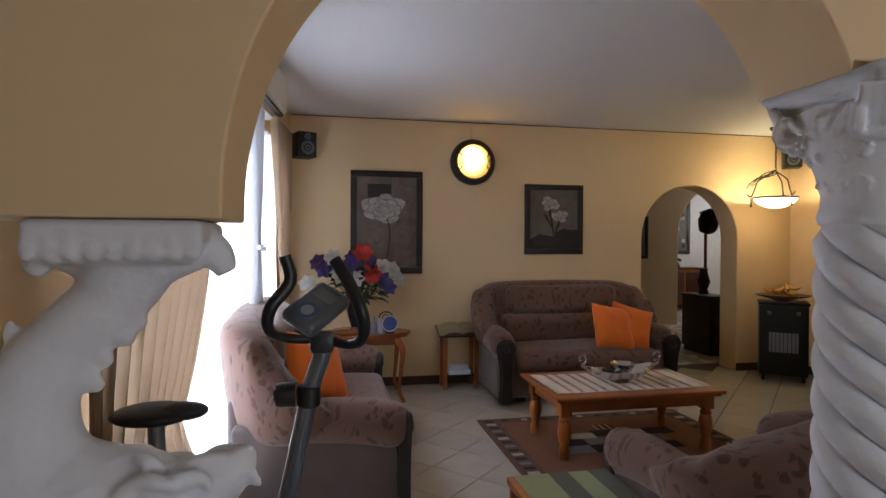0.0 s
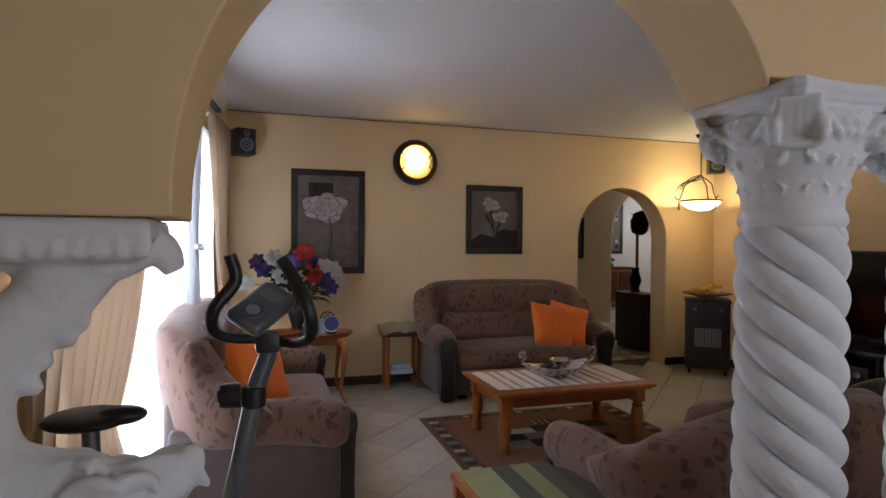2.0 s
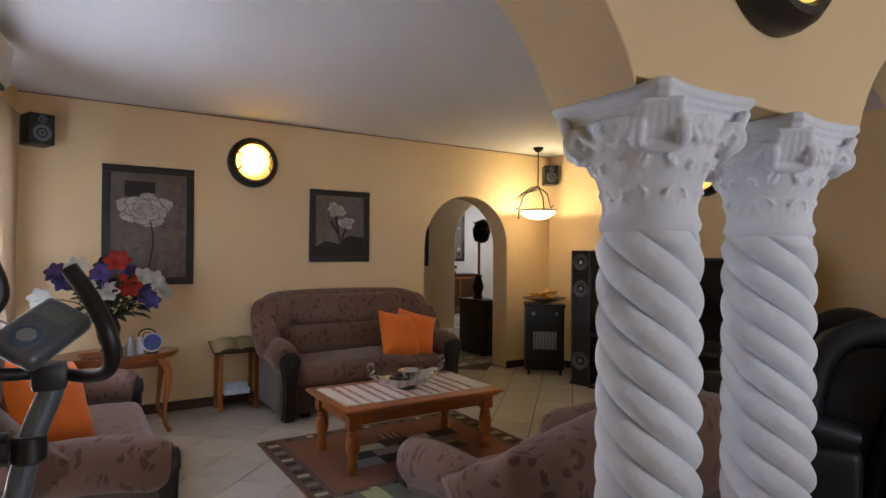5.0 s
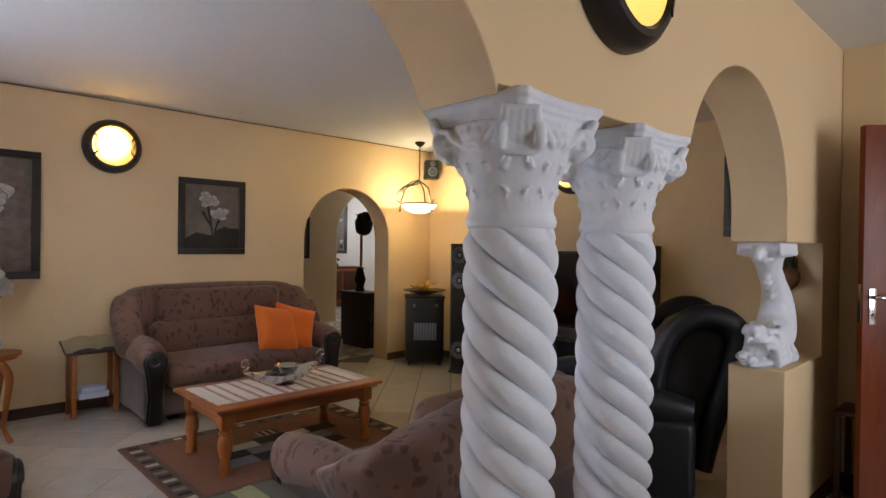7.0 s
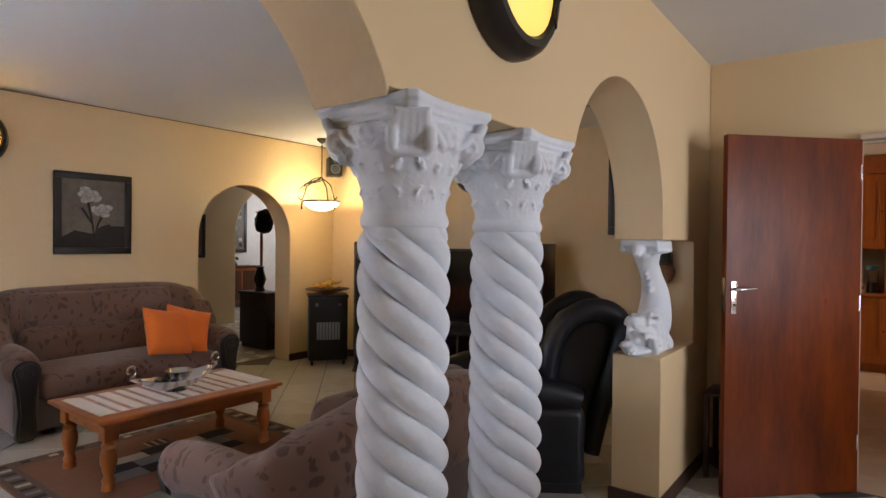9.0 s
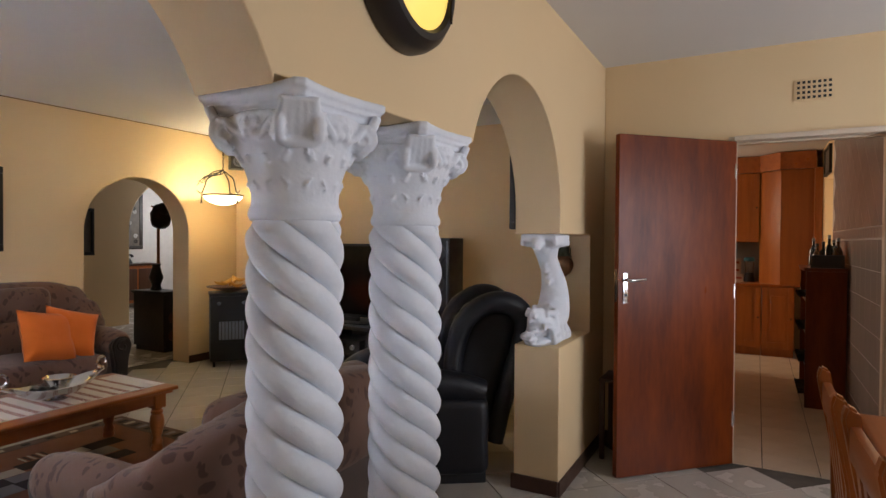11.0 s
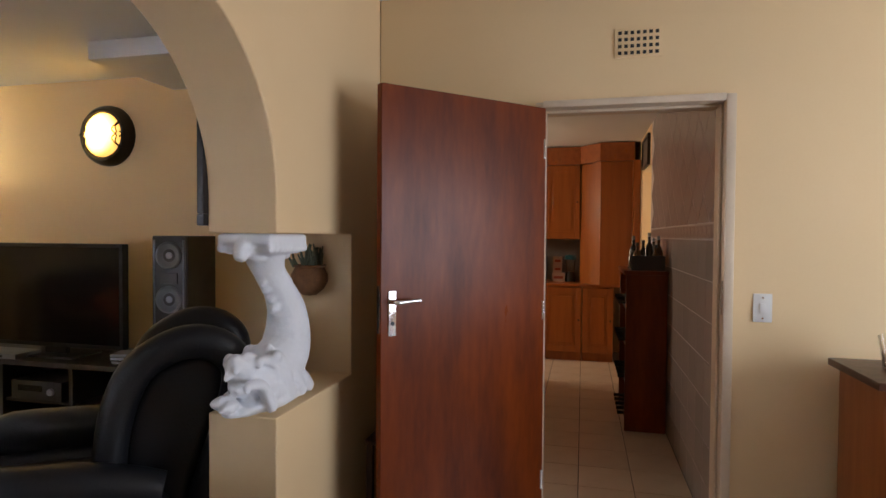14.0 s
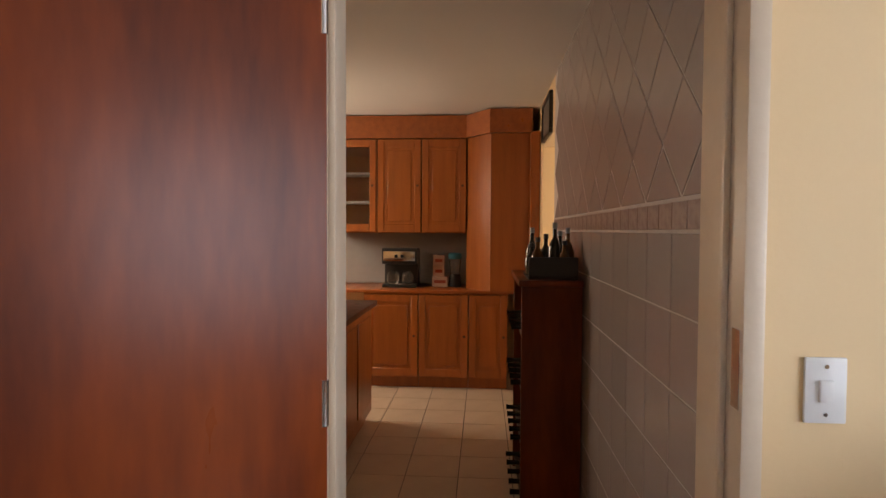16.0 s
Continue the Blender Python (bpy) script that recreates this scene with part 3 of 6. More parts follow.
# ---------------------------------------------------------------- round wall lamps
def wall_lamp(at, turn, glassmat, label, dim=False):
    lamp = thing("wall_lamp", label, "wall lamp", at, turn, "round wall lamps")
    # faces -y in its own axes
    bm = B()
    lathe(bm, [(0.165, -0.075), (0.175, -0.088), (0.195, -0.085), (0.218, -0.06), (0.228, -0.03), (0.228, -0.002), (0.165, -0.002)], 56, axis="y")
    part("rim", bm, BLACKWOOD, lamp, "dark turned wooden rim")
    bm = B()
    lathe(bm, [(0.001, -0.118), (0.06, -0.112), (0.11, -0.10), (0.15, -0.084), (0.172, -0.07), (0.172, -0.06), (0.001, -0.06)], 48, axis="y")
    part("glass_dome", bm, glassmat, lamp, "glowing mottled amber glass")
    for s in (-1, 1):
        bm = B()
        for d in (-1, 1):
            tube(bm, [(s * 0.17, -0.085, d * 0.09), (s * 0.135, -0.1, d * 0.055), (s * 0.15, -0.105, d * 0.01), (s * 0.118, -0.115, -d * 0.03), (s * 0.135, -0.1, -d * 0.07), (s * 0.168, -0.085, -d * 0.10)], 0.0045, 6, 1, 4)
        tube(bm, [(s * 0.165, -0.09, -0.02), (s * 0.19, -0.095, 0.0), (s * 0.165, -0.09, 0.02)], 0.006, 6)
        part("iron_scroll", bm, IRON, lamp, "twisted iron ornament")
    return lamp


wall_lamp((2.265, 6.222, 2.205), 0, LAMP_GLASS, "round lit amber wall lamp with dark rim and conduit above")
wall_lamp((5.96, 4.06, 2.175), -90, LAMP_GLASS, "round lit amber wall lamp with dark rim")
wall_lamp((2.378, 1.545, 2.19), 0, ARC_GLASS, "round amber wall lamp with dark rim between the arches")
structure("trim_conduit", box(B(), 2.255, 2.267, 6.214, 6.222, 2.43, CEILING), PAINT, "painted cable conduit")
structure("trim_cornice", box(B(), 0.5, 5.96, 6.213, 6.222, 2.597, 2.604), flat("thin_brown_line", (0.20, 0.11, 0.05), 0.8), "thin brown line below the ceiling")

# ---------------------------------------------------------------- mahogany door
door = thing("door_1", "open mahogany veneered door with a lever handle", "door", (5.0, 0.735, 0.0), 135)
tagged(door, kind="structure")
bm = box(B(), 0, 0.842, -0.02, 0.02, 0.008, 2.036, 0.0025, 1)
leaf_ob = part("door_leaf", bm, MAHOG, door)
for s in (1,):
    bm = box(B(), 0.776, 0.812, 0.02, 0.026, 1.04, 1.22, 0.003, 2)
    plate = part("handle_plate", bm, CHROME, door, "chrome lock plate")
    bm = B()
    tube(bm, [(0.794, 0.02, 1.178), (0.794, 0.062, 1.178), (0.775, 0.07, 1.178), (0.688, 0.066, 1.182)], [0.011, 0.011, 0.010, 0.007], 10, 1, 4)
    part("lever", bm, CHROME, door, "chrome lever handle")
    bm = lathe(B(), [(0.0005, 0.0265), (0.008, 0.0265), (0.008, 0.0285), (0.0005, 0.0285)], 12, (0.794, 0, 1.09), "y")
    part("keyhole", bm, BLACKP, door)
    bm = box(B(), 0.838, 0.8445, -0.011, 0.011, 1.05, 1.24, 0.001, 1)
    part("latch_strip", bm, CHROME, door)
dframe = thing("door_frame", "cream painted steel door frame with worn edges", "door frame", (0, 0, 0))
tagged(dframe, kind="structure")
for nm, b in (("jamb", (4.975, 5.2, -0.09, -0.05, 0, 2.065)), ("jamb", (4.992, 5.2, 0.735, 0.77, 0, 2.065)), ("head", (4.975, 5.2, -0.05, 0.735, 2.035, 2.068)),
              ("stop", (5.04, 5.06, -0.05, -0.036, 0, 2.035)), ("stop", (5.04, 5.06, 0.72, 0.735, 0, 2.035)), ("stop", (5.04, 5.06, -0.036, 0.72, 2.02, 2.035))):
    part(nm, box(B(), *b, 0.006, 2), FRAME_P, dframe)
part("strike_plate", box(B(), 4.985, 5.02, -0.0505, -0.048, 1.10, 1.25, 0.001, 1), CHROME, dframe, "steel strike plate")
for z in (0.25, 1.05, 1.8):
    part("hinge", lathe(B(), [(0.009, z), (0.009, z + 0.09)], 10, (4.985, 0.728, 0)), CHROME, dframe)

# light switch and vent on the door wall
sw = thing("light_switch", "white plastic light switch plate on the wall", "light switch", (5.012, -0.214, 1.136))
part("plate", box(B(), -0.008, 0, -0.038, 0.038, -0.062, 0.062, 0.004), PLASTIC_W, sw)
part("rocker", box(B(), -0.014, -0.006, -0.013, 0.013, -0.022, 0.02, 0.003), PLASTIC_W, sw)
for z in (-0.045, 0.045):
    part("screw", lathe(B(), [(0.004, -0.0095), (0.004, -0.007)], 8, (0, 0, z), "x"), CHROME, sw)
vent = thing("wall_vent", "cream air brick with rows of square holes", "vent", (5.012, 0.316, 2.317))
part("face", box(B(), -0.008, 0, -0.102, 0.102, -0.066, 0.066, 0.003), PAINT, vent)
for i in range(7):
    for j in range(4):
        y, z = -0.08 + i * 0.0267, -0.045 + j * 0.03
        part("hole", box(B(), -0.0105, -0.0065, y - 0.0075, y + 0.0075, z - 0.0075, z + 0.0075), BLACKP, vent)


# ---------------------------------------------------------------- sofas
def soft(bm, x0, x1, y0, y1, z0, z1, bevel, puff=0.0, seed=0.0, cuts=10):
    """A rounded, slightly lumpy cushion."""
    b2 = bmesh.new()
    bmesh.ops.create_cube(b2, size=1.0)
    for v in b2.verts:
        v.co = Vector(((x0 + x1) / 2 + v.co.x * (x1 - x0), (y0 + y1) / 2 + v.co.y * (y1 - y0), (z0 + z1) / 2 + v.co.z * (z1 - z0)))
    bmesh.ops.bevel(b2, geom=b2.edges[:], offset=bevel, segments=4, affect="EDGES", profile=0.5)
    bmesh.ops.subdivide_edges(b2, edges=[e for e in b2.edges if e.calc_length() > 0.12], cuts=cuts, use_grid_fill=True)
    cx, cy = (x0 + x1) / 2, (y0 + y1) / 2
    for v in b2.verts:
        u, w = (v.co.x - cx) / (x1 - x0) * 2, (v.co.y - cy) / (y1 - y0) * 2
        if puff:
            k = (v.co.z - z0) / (z1 - z0)
            v.co.z += puff * max(0, 1 - u * u) * max(0, 1 - w * w) * (k if k > 0.5 else 0)
        v.co += Vector((1, 1, 1)) * 0.006 * noise.noise(v.co * 5 + Vector((seed, 0, 0)))
    join(bm, b2)
    return bm


def sofa(at, turn, label, high=1.0, tops=(0.60, 0.70, 0.84, 0.965, 1.015, 1.025, 1.03)):
    W, D = 0.88, 0.45
    so = thing("sofa", label, "sofa", at, turn, "matching two-seater sofas")
    # sits facing -y in its own axes
    part("base", soft(B(), -W + 0.12, W - 0.12, -D + 0.07, D - 0.06, 0.05, 0.30, 0.03), PLAINFAB, so, "taupe velour base")
    part("back_panel", soft(B(), -W + 0.10, W - 0.10, D - 0.15, D - 0.03, 0.05, 0.66 * high, 0.04), PLAINFAB, so, "plain taupe velour back panel")
    part("seat_cushion", soft(B(), -W + 0.19, W - 0.19, -D + 0.0, D - 0.2, 0.27, 0.445, 0.07, 0.035, 1), FABRIC, so, "brown leaf-patterned seat cushion")
    # back that wraps forwards into two wings, falling to the height of the arms
    path = [(-W + 0.10, -0.06), (-W + 0.09, 0.06), (-W + 0.085, 0.17), (-W + 0.13, D - 0.19), (-W + 0.27, D - 0.125), (-W + 0.5, D - 0.11), (0.0, D - 0.10)]
    path += [(-x, y) for x, y in reversed(path[:-1])]
    tops = list(tops) + list(reversed(tops[:-1]))
    feet = [0.46, 0.45, 0.44, 0.44, 0.44, 0.44, 0.44]
    feet += list(reversed(feet[:-1]))
    bm = B()
    nv, fine = 26, 7
    rings = []
    n = len(path)
    for i in range((n - 1) * fine + 1):
        k, t = min(i // fine, n - 2), i / fine - min(i // fine, n - 2)

        def spline(v):
            p0, p1, p2, p3 = v[max(k - 1, 0)], v[k], v[k + 1], v[min(k + 2, n - 1)]
            return 0.5 * (2 * p1 + (p2 - p0) * t + (2 * p0 - 5 * p1 + 4 * p2 - p3) * t * t + (3 * p1 - p0 - 3 * p2 + p3) * t ** 3)
        x, y = spline([p[0] for p in path]), spline([p[1] for p in path])
        top, foot = spline(tops) * high, spline(feet)
        nxt, prv = path[min(k + 1, n - 1)], path[max(k, 0)]
        d = Vector((nxt[0] - prv[0], nxt[1] - prv[1], 0)).normalized()
        out = Vector((-d.y, d.x, 0)).normalized()
        edge = min(i, (n - 1) * fine - i) / fine
        half = 0.115 * min(1.0, 0.55 + 0.45 * edge)
        ring = []
        for j in range(nv):
            a = 2 * math.pi * j / nv
            ct, st = math.cos(a), math.sin(a)
            zz = foot + (top - foot) * (0.5 + 0.5 * abs(st) ** 0.55 * (1 if st >= 0 else -1))
            hi = (zz - foot) / (top - foot)
            o = half * (0.85 + 0.25 * hi) * abs(ct) ** 0.62 * (1 if ct >= 0 else -1) + 0.045 * hi
            p = Vector((x, y, zz)) + out * o
            ring.append(bm.verts.new(p + out * 0.008 * noise.noise(p * 4.5)))
        rings.append(ring)
    fs = []
    for a, b in zip(rings, rings[1:]):
        for j in range(nv):
            fs.append(bm.faces.new((a[j], a[(j + 1) % nv], b[(j + 1) % nv], b[j])))
    fs += [bm.faces.new(rings[0]), bm.faces.new(rings[-1])]
    bmesh.ops.recalc_face_normals(bm, faces=fs)
    part("backrest", bm, FABRIC, so, "rounded leaf-patterned back with wrap-round wings")
    # padded back cushion in two rolls with a waist seam, and seams towards the wings
    part("back_cushion", soft(B(), -W + 0.24, W - 0.24, D - 0.325, D - 0.13, 0.42, 0.715, 0.085, 0.0, 3), FABRIC, so)
    part("back_cushion", soft(B(), -W + 0.30, W - 0.30, D - 0.275, D - 0.10, 0.685, 0.985 * high, 0.085, 0.0, 4), FABRIC, so)
    for sd in (-1, 1):
        part("side_panel", soft(B(), min(sd * (W - 0.19), sd * (W - 0.035)), max(sd * (W - 0.19), sd * (W - 0.035)), -D + 0.06, D - 0.06, 0.05, 0.54, 0.03), PLAINFAB, so, "plain taupe velour side panel")
        # low padded arm that swells towards the front
        bm = B()
        tube(bm, [(sd * (W - 0.11), D - 0.2, 0.52), (sd * (W - 0.11), 0.05, 0.535), (sd * (W - 0.10), -0.2, 0.53), (sd * (W - 0.09), -D + 0.09, 0.505), (sd * (W - 0.09), -D + 0.03, 0.495)], [0.10, 0.112, 0.118, 0.116, 0.088], 22, 0.88, 6)
        part("arm", bm, FABRIC, so, "rolled leaf-patterned arm")
        # dark scroll down the front of the arm
        bm = B()
        cx = sd * (W - 0.095)
        pts = [(cx + 0.088 * math.cos(a), 0.495 + 0.080 * math.sin(a)) for a in [math.pi * k / 14 - 0.25 for k in range(18)]]
        pts += [(cx - 0.062, 0.36), (cx - 0.05, 0.22), (cx - 0.062, 0.09), (cx - 0.06, 0.02), (cx + 0.06, 0.02), (cx + 0.062, 0.09), (cx + 0.05, 0.22), (cx + 0.062, 0.38)]
        prism(bm, pts, "xz", -D - 0.005, -D + 0.075)
        bmesh.ops.bevel(bm, geom=[e for e in bm.edges if e.is_manifold and e.calc_face_angle(0) > 1.2], offset=0.016, segments=3, affect="EDGES")
        part("arm_front", bm, DARKVINYL, so, "dark glossy scrolled arm front")
        tw = [(cx + sd * 0.0 + 0.055 * (1 - 0.09 * k) * math.cos(k * 0.75 + 1.2), -D - 0.008, 0.495 + 0.05 * (1 - 0.09 * k) * math.sin(k * 0.75 + 1.2)) for k in range(9)]
        part("scroll_piping", tube(B(), tw, 0.009, 7, 1, 3), DARKVINYL, so)
    for x in (-0.6, 0.6):
        part("foot", box(B(), x - 0.04, x + 0.04, -0.3, -0.22, 0, 0.06, 0.01), DARKVINYL, so)
        part("foot", box(B(), x - 0.04, x + 0.04, 0.25, 0.33, 0, 0.06, 0.01), DARKVINYL, so)
    return so


sofa((3.13, 5.75, 0), 0, "brown leaf-patterned two-seater sofa against the back wall")
sofa((0.80, 4.22, 0), 90, "brown leaf-patterned two-seater sofa beside the patio door")
low_sofa = sofa((2.71, 2.50, 0), 180, "brown leaf-patterned two-seater sofa with its back to the arcade", 0.86, (0.66, 0.72, 0.80, 0.88, 0.94, 0.99, 1.02))
low_sofa.scale = (0.76, 1, 1)


def pillow(at, rot, size=0.44):
    bm = B()
    n = 18
    for side in (-1, 1):
        def f(u, v, side=side):
            a, b = 2 * u - 1, 2 * v - 1
            pinch = 1 - 0.07 * (1 - a * a) - 0.0
            pb = 1 - 0.07 * (1 - b * b)
            th = 0.085 * ((1 - a ** 4) * (1 - b ** 4)) ** 0.6
            return Vector((a * size / 2 * pb, side * th + 0.006 * noise.noise(Vector((a * 3, b * 3, side))), b * size / 2 * pinch))
        grid(bm, n, n, f)
    bmesh.ops.remove_doubles(bm, verts=bm.verts[:], dist=0.002)
    bmesh.ops.recalc_face_normals(bm, faces=bm.faces[:])
    ob = solo("cushion", bm, ORANGE, "bright orange cotton scatter cushion on a sofa", "cushion", (0, 0, 0), 0, "orange cushions")
    ob.matrix_basis = pose(*at, *rot)
    return ob


pillow((3.40, 5.44, 0.64), (-26, 10, 8), 0.42)
pillow((3.60, 5.49, 0.64), (-28, 16, -12), 0.40)
pillow((0.78, 3.98, 0.665), (-26, 12, 50), 0.47)

# ---------------------------------------------------------------- coffee table with runner and silver dish
ct = thing("coffee_table", "orange stained wooden coffee table with turned legs", "coffee table", (2.86, 4.34, 0))
bm = box(B(), -0.60, 0.60, -0.365, 0.365, 0.405, 0.43, 0.01, 3)
part("tabletop", bm, PINE_H, ct)
part("tabletop_moulding", box(B(), -0.575, 0.575, -0.34, 0.34, 0.385, 0.406, 0.008, 2), PINE_H, ct)
for x in (-1, 1):
    part("apron", box(B(), x * 0.52 - 0.011, x * 0.52 + 0.011, -0.24, 0.24, 0.315, 0.386, 0.002, 1), PINE_H, ct)
for y in (-1, 1):
    part("apron", box(B(), -0.5, 0.5, y * 0.275 - 0.011, y * 0.275 + 0.011, 0.315, 0.386, 0.002, 1), PINE_H, ct)
for x in (-0.51, 0.51):
    for y in (-0.265, 0.265):
        bm = box(B(), x - 0.04, x + 0.04, y - 0.04, y + 0.04, 0.29, 0.386, 0.004, 1)
        lathe(bm, [(0.02, 0), (0.034, 0.004), (0.038, 0.03), (0.032, 0.05), (0.036, 0.06), (0.036, 0.07), (0.028, 0.085), (0.026, 0.10), (0.035, 0.125), (0.035, 0.14), (0.043, 0.16), (0.045, 0.20),
                   (0.040, 0.235), (0.032, 0.25), (0.038, 0.258), (0.038, 0.27), (0.031, 0.278), (0.034, 0.292)], 20, (x, y, 0))
        part("leg", bm, PINE, ct)

STRIPE_A = flat("red_brown_yarn", (0.28, 0.05, 0.03), 0.9)
STRIPE_B = flat("cream_yarn", (0.78, 0.75, 0.70), 0.95)
rn = thing("table_runner", "cream woven table runner with red stripes and white fringe", "table runner", (2.87, 4.345, 0.43))
bm = box(B(), -0.50, 0.50, -0.255, 0.255, 0.0, 0.005, 0.001, 1)
part("cloth", bm, STRIPE_B, rn)
xs = -0.47
k = 0
while xs < 0.47:
    for d in ((0, 0.0035), (0.011, 0.004), (0.022, 0.0035)):
        part("stripe", box(B(), xs + d[0], xs + d[0] + d[1], -0.255, 0.255, 0.0048, 0.0062), STRIPE_A, rn)
    xs += 0.098 if k % 2 else 0.075
    k += 1
for e in (-1, 1):
    bm = B()
    rnd = random.Random(4)
    for i in range(44):
        y = -0.25 + 0.50 * i / 43
        tube(bm, [(e * 0.498, y, 0.004), (e * 0.54, y + rnd.uniform(-.006, .006), 0.006), (e * 0.565, y + rnd.uniform(-.012, .012), 0.003)], [0.004, 0.004, 0.002], 5)
    part("fringe", bm, STRIPE_B, rn)

dish = thing("silver_dish", "polished silver boat-shaped dish with scrolled handles", "dish", (2.86, 4.30, 0.438), 4)
dish.scale = (1.28, 1.28, 1.28)
bm = B()
def boat(u, v):
    a, r = 2 * math.pi * u, 0.25 + 0.75 * v
    lift = 0.012 + 0.05 * v ** 2 + 0.03 * (v ** 3) * abs(math.cos(a)) ** 3
    return Vector((0.20 * r * math.cos(a), 0.09 * r * math.sin(a), lift))
grid(bm, 40, 10, boat)
bmesh.ops.remove_doubles(bm, verts=bm.verts[:], dist=0.0005)
bmesh.ops.solidify(bm, geom=bm.faces[:], thickness=0.004)
part("bowl", bm, CHROME, dish)
part("foot", lathe(B(), [(0.05, 0), (0.055, 0.003), (0.03, 0.012), (0.028, 0.022)], 24), CHROME, dish)
for s in (-1, 1):
    pts = [(s * 0.17, 0, 0.07)] + [(s * (0.235 - 0.034 * (1 - 0.09 * k) * math.sin(k * 0.75)), 0, 0.135 - 0.036 * (1 - 0.09 * k) * math.cos(k * 0.75)) for k in range(9)]
    part("scroll_handle", tube(B(), pts, [0.009, 0.009, 0.008, 0.008, 0.007, 0.007, 0.006, 0.006, 0.005, 0.004], 8, 1, 3), CHROME, dish)
part("ashtray", lathe(B(), [(0.03, 0.03), (0.055, 0.075), (0.07, 0.095), (0.062, 0.097), (0.045, 0.07), (0.02, 0.045)], 24, (0.03, 0.02, 0)), CHROME, dish, "small silver bowl in the dish")
part("beads", ball(ball(ball(B(), (-0.06, 0, 0.05), 0.022), (-0.09, 0.02, 0.05), 0.018), (-0.03, -0.03, 0.05), 0.02), BLACKP, dish, "dark pebbles")

# rug
RUGS = [flat("rug_tan", (0.20, 0.085, 0.045), 0.95), flat("rug_dark", (0.028, 0.018, 0.016), 0.95), flat("rug_cream", (0.42, 0.36, 0.28), 0.95), flat("rug_taupe", (0.115, 0.072, 0.05), 0.95), flat("rug_grey", (0.19, 0.17, 0.17), 0.95)]
rug = thing("rug", "brown woven rug with dark and cream block border", "rug", (2.85, 4.36, 0.0))
part("rug_base", box(B(), -0.85, 0.85, -0.61, 0.61, 0.0, 0.012, 0.003, 1), RUGS[0], rug)
for b in ((-0.84, -0.70, -0.60, 0.60), (0.70, 0.84, -0.60, 0.60), (-0.70, 0.70, -0.60, -0.50), (-0.70, 0.70, 0.50, 0.60)):
    part("border_band", box(B(), *b, 0.012, 0.0135), RUGS[3], rug)
rnd = random.Random(12)
for i in range(15):
    y = -0.57 + i * 0.078
    for x in (-0.81, 0.73):
        part("block", box(B(), x, x + 0.075, y, y + 0.04, 0.0135, 0.0145), RUGS[(1, 2, 1, 4)[(i + (x > 0)) % 4]], rug)
for i in range(9):
    x = -0.66 + i * 0.155
    for y in (-0.57, 0.53):
        part("block", box(B(), x, x + 0.05, y, y + 0.04, 0.0135, 0.0145), RUGS[(1, 2, 1)[i % 3]], rug)
for i, (x, y, w, h, c) in enumerate(((-0.45, -0.22, 0.22, 0.14, 4), (-0.23, -0.22, 0.2, 0.14, 1), (-0.03, -0.18, 0.2, 0.12, 2), (-0.40, -0.08, 0.18, 0.13, 1), (-0.22, -0.08, 0.22, 0.12, 4), (0.0, -0.06, 0.22, 0.14, 1),
                                   (-0.3, 0.05, 0.2, 0.11, 2), (-0.1, 0.08, 0.24, 0.12, 1), (0.14, 0.08, 0.16, 0.1, 2), (0.2, -0.08, 0.2, 0.14, 4), (0.3, 0.06, 0.22, 0.14, 1), (0.17, -0.22, 0.25, 0.12, 1))):
    part("block", box(B(), x, x + w, y, y + h, 0.012, 0.0135), RUGS[c], rug)
for i in range(6):
    part("block", box(B(), -0.02 + i * 0.026, -0.008 + i * 0.026, 0.22, 0.32, 0.012, 0.0135), RUGS[1 if i % 2 else 2], rug)


# ---------------------------------------------------------------- framed drawings on the walls
def rose(bm, cx, cz, r, turn=0.0, petals=16, grow=1.0, lift=0.0):
    """A flat rose of overlapping petals, in relief; grow widens each petal, for the dark line round it."""
    for k in range(petals):
        t = k / petals
        ang = k * 2.4 + turn
        q = r * (1 - t) * 0.72
        w = r * (0.5 - 0.32 * t) * grow
        c = Vector((cx + q * math.cos(ang), 0, cz + q * math.sin(ang) * 0.75))
        pts = [(c.x + w * math.cos(a) * (1 + 0.15 * math.sin(3 * a + k)), c.z + w * 0.72 * math.sin(a)) for a in [2 * math.pi * i / 12 for i in range(12)]]
        prism(bm, pts, "xz", -0.0165 - 0.0006 * k + lift, -0.016)


def petal_ring(bm, cx, cz, r, k0):
    for k in range(6):
        a = k * 1.047 + k0
        pts = [(cx + r * 0.55 * math.cos(a) + r * 0.42 * math.cos(b), cz + r * 0.55 * math.sin(a) + r * 0.34 * math.sin(b)) for b in [2 * math.pi * i / 10 for i in range(10)]]
        prism(bm, pts, "xz", -0.0166 - 0.0004 * k, -0.016)


LIGHTTONE = mat("chalk_light", (0.52, 0.49, 0.46), 0.7, (0.22, 0.20, 0.185), 22, 90, 0.9, 0.0)
MIDTONE = mat("charcoal_mid", (0.19, 0.155, 0.13), 0.7, (0.10, 0.055, 0.045), 14, 60, 0.9, 0.0)
LINETONE = flat("charcoal_dark", (0.025, 0.02, 0.018), 0.7)


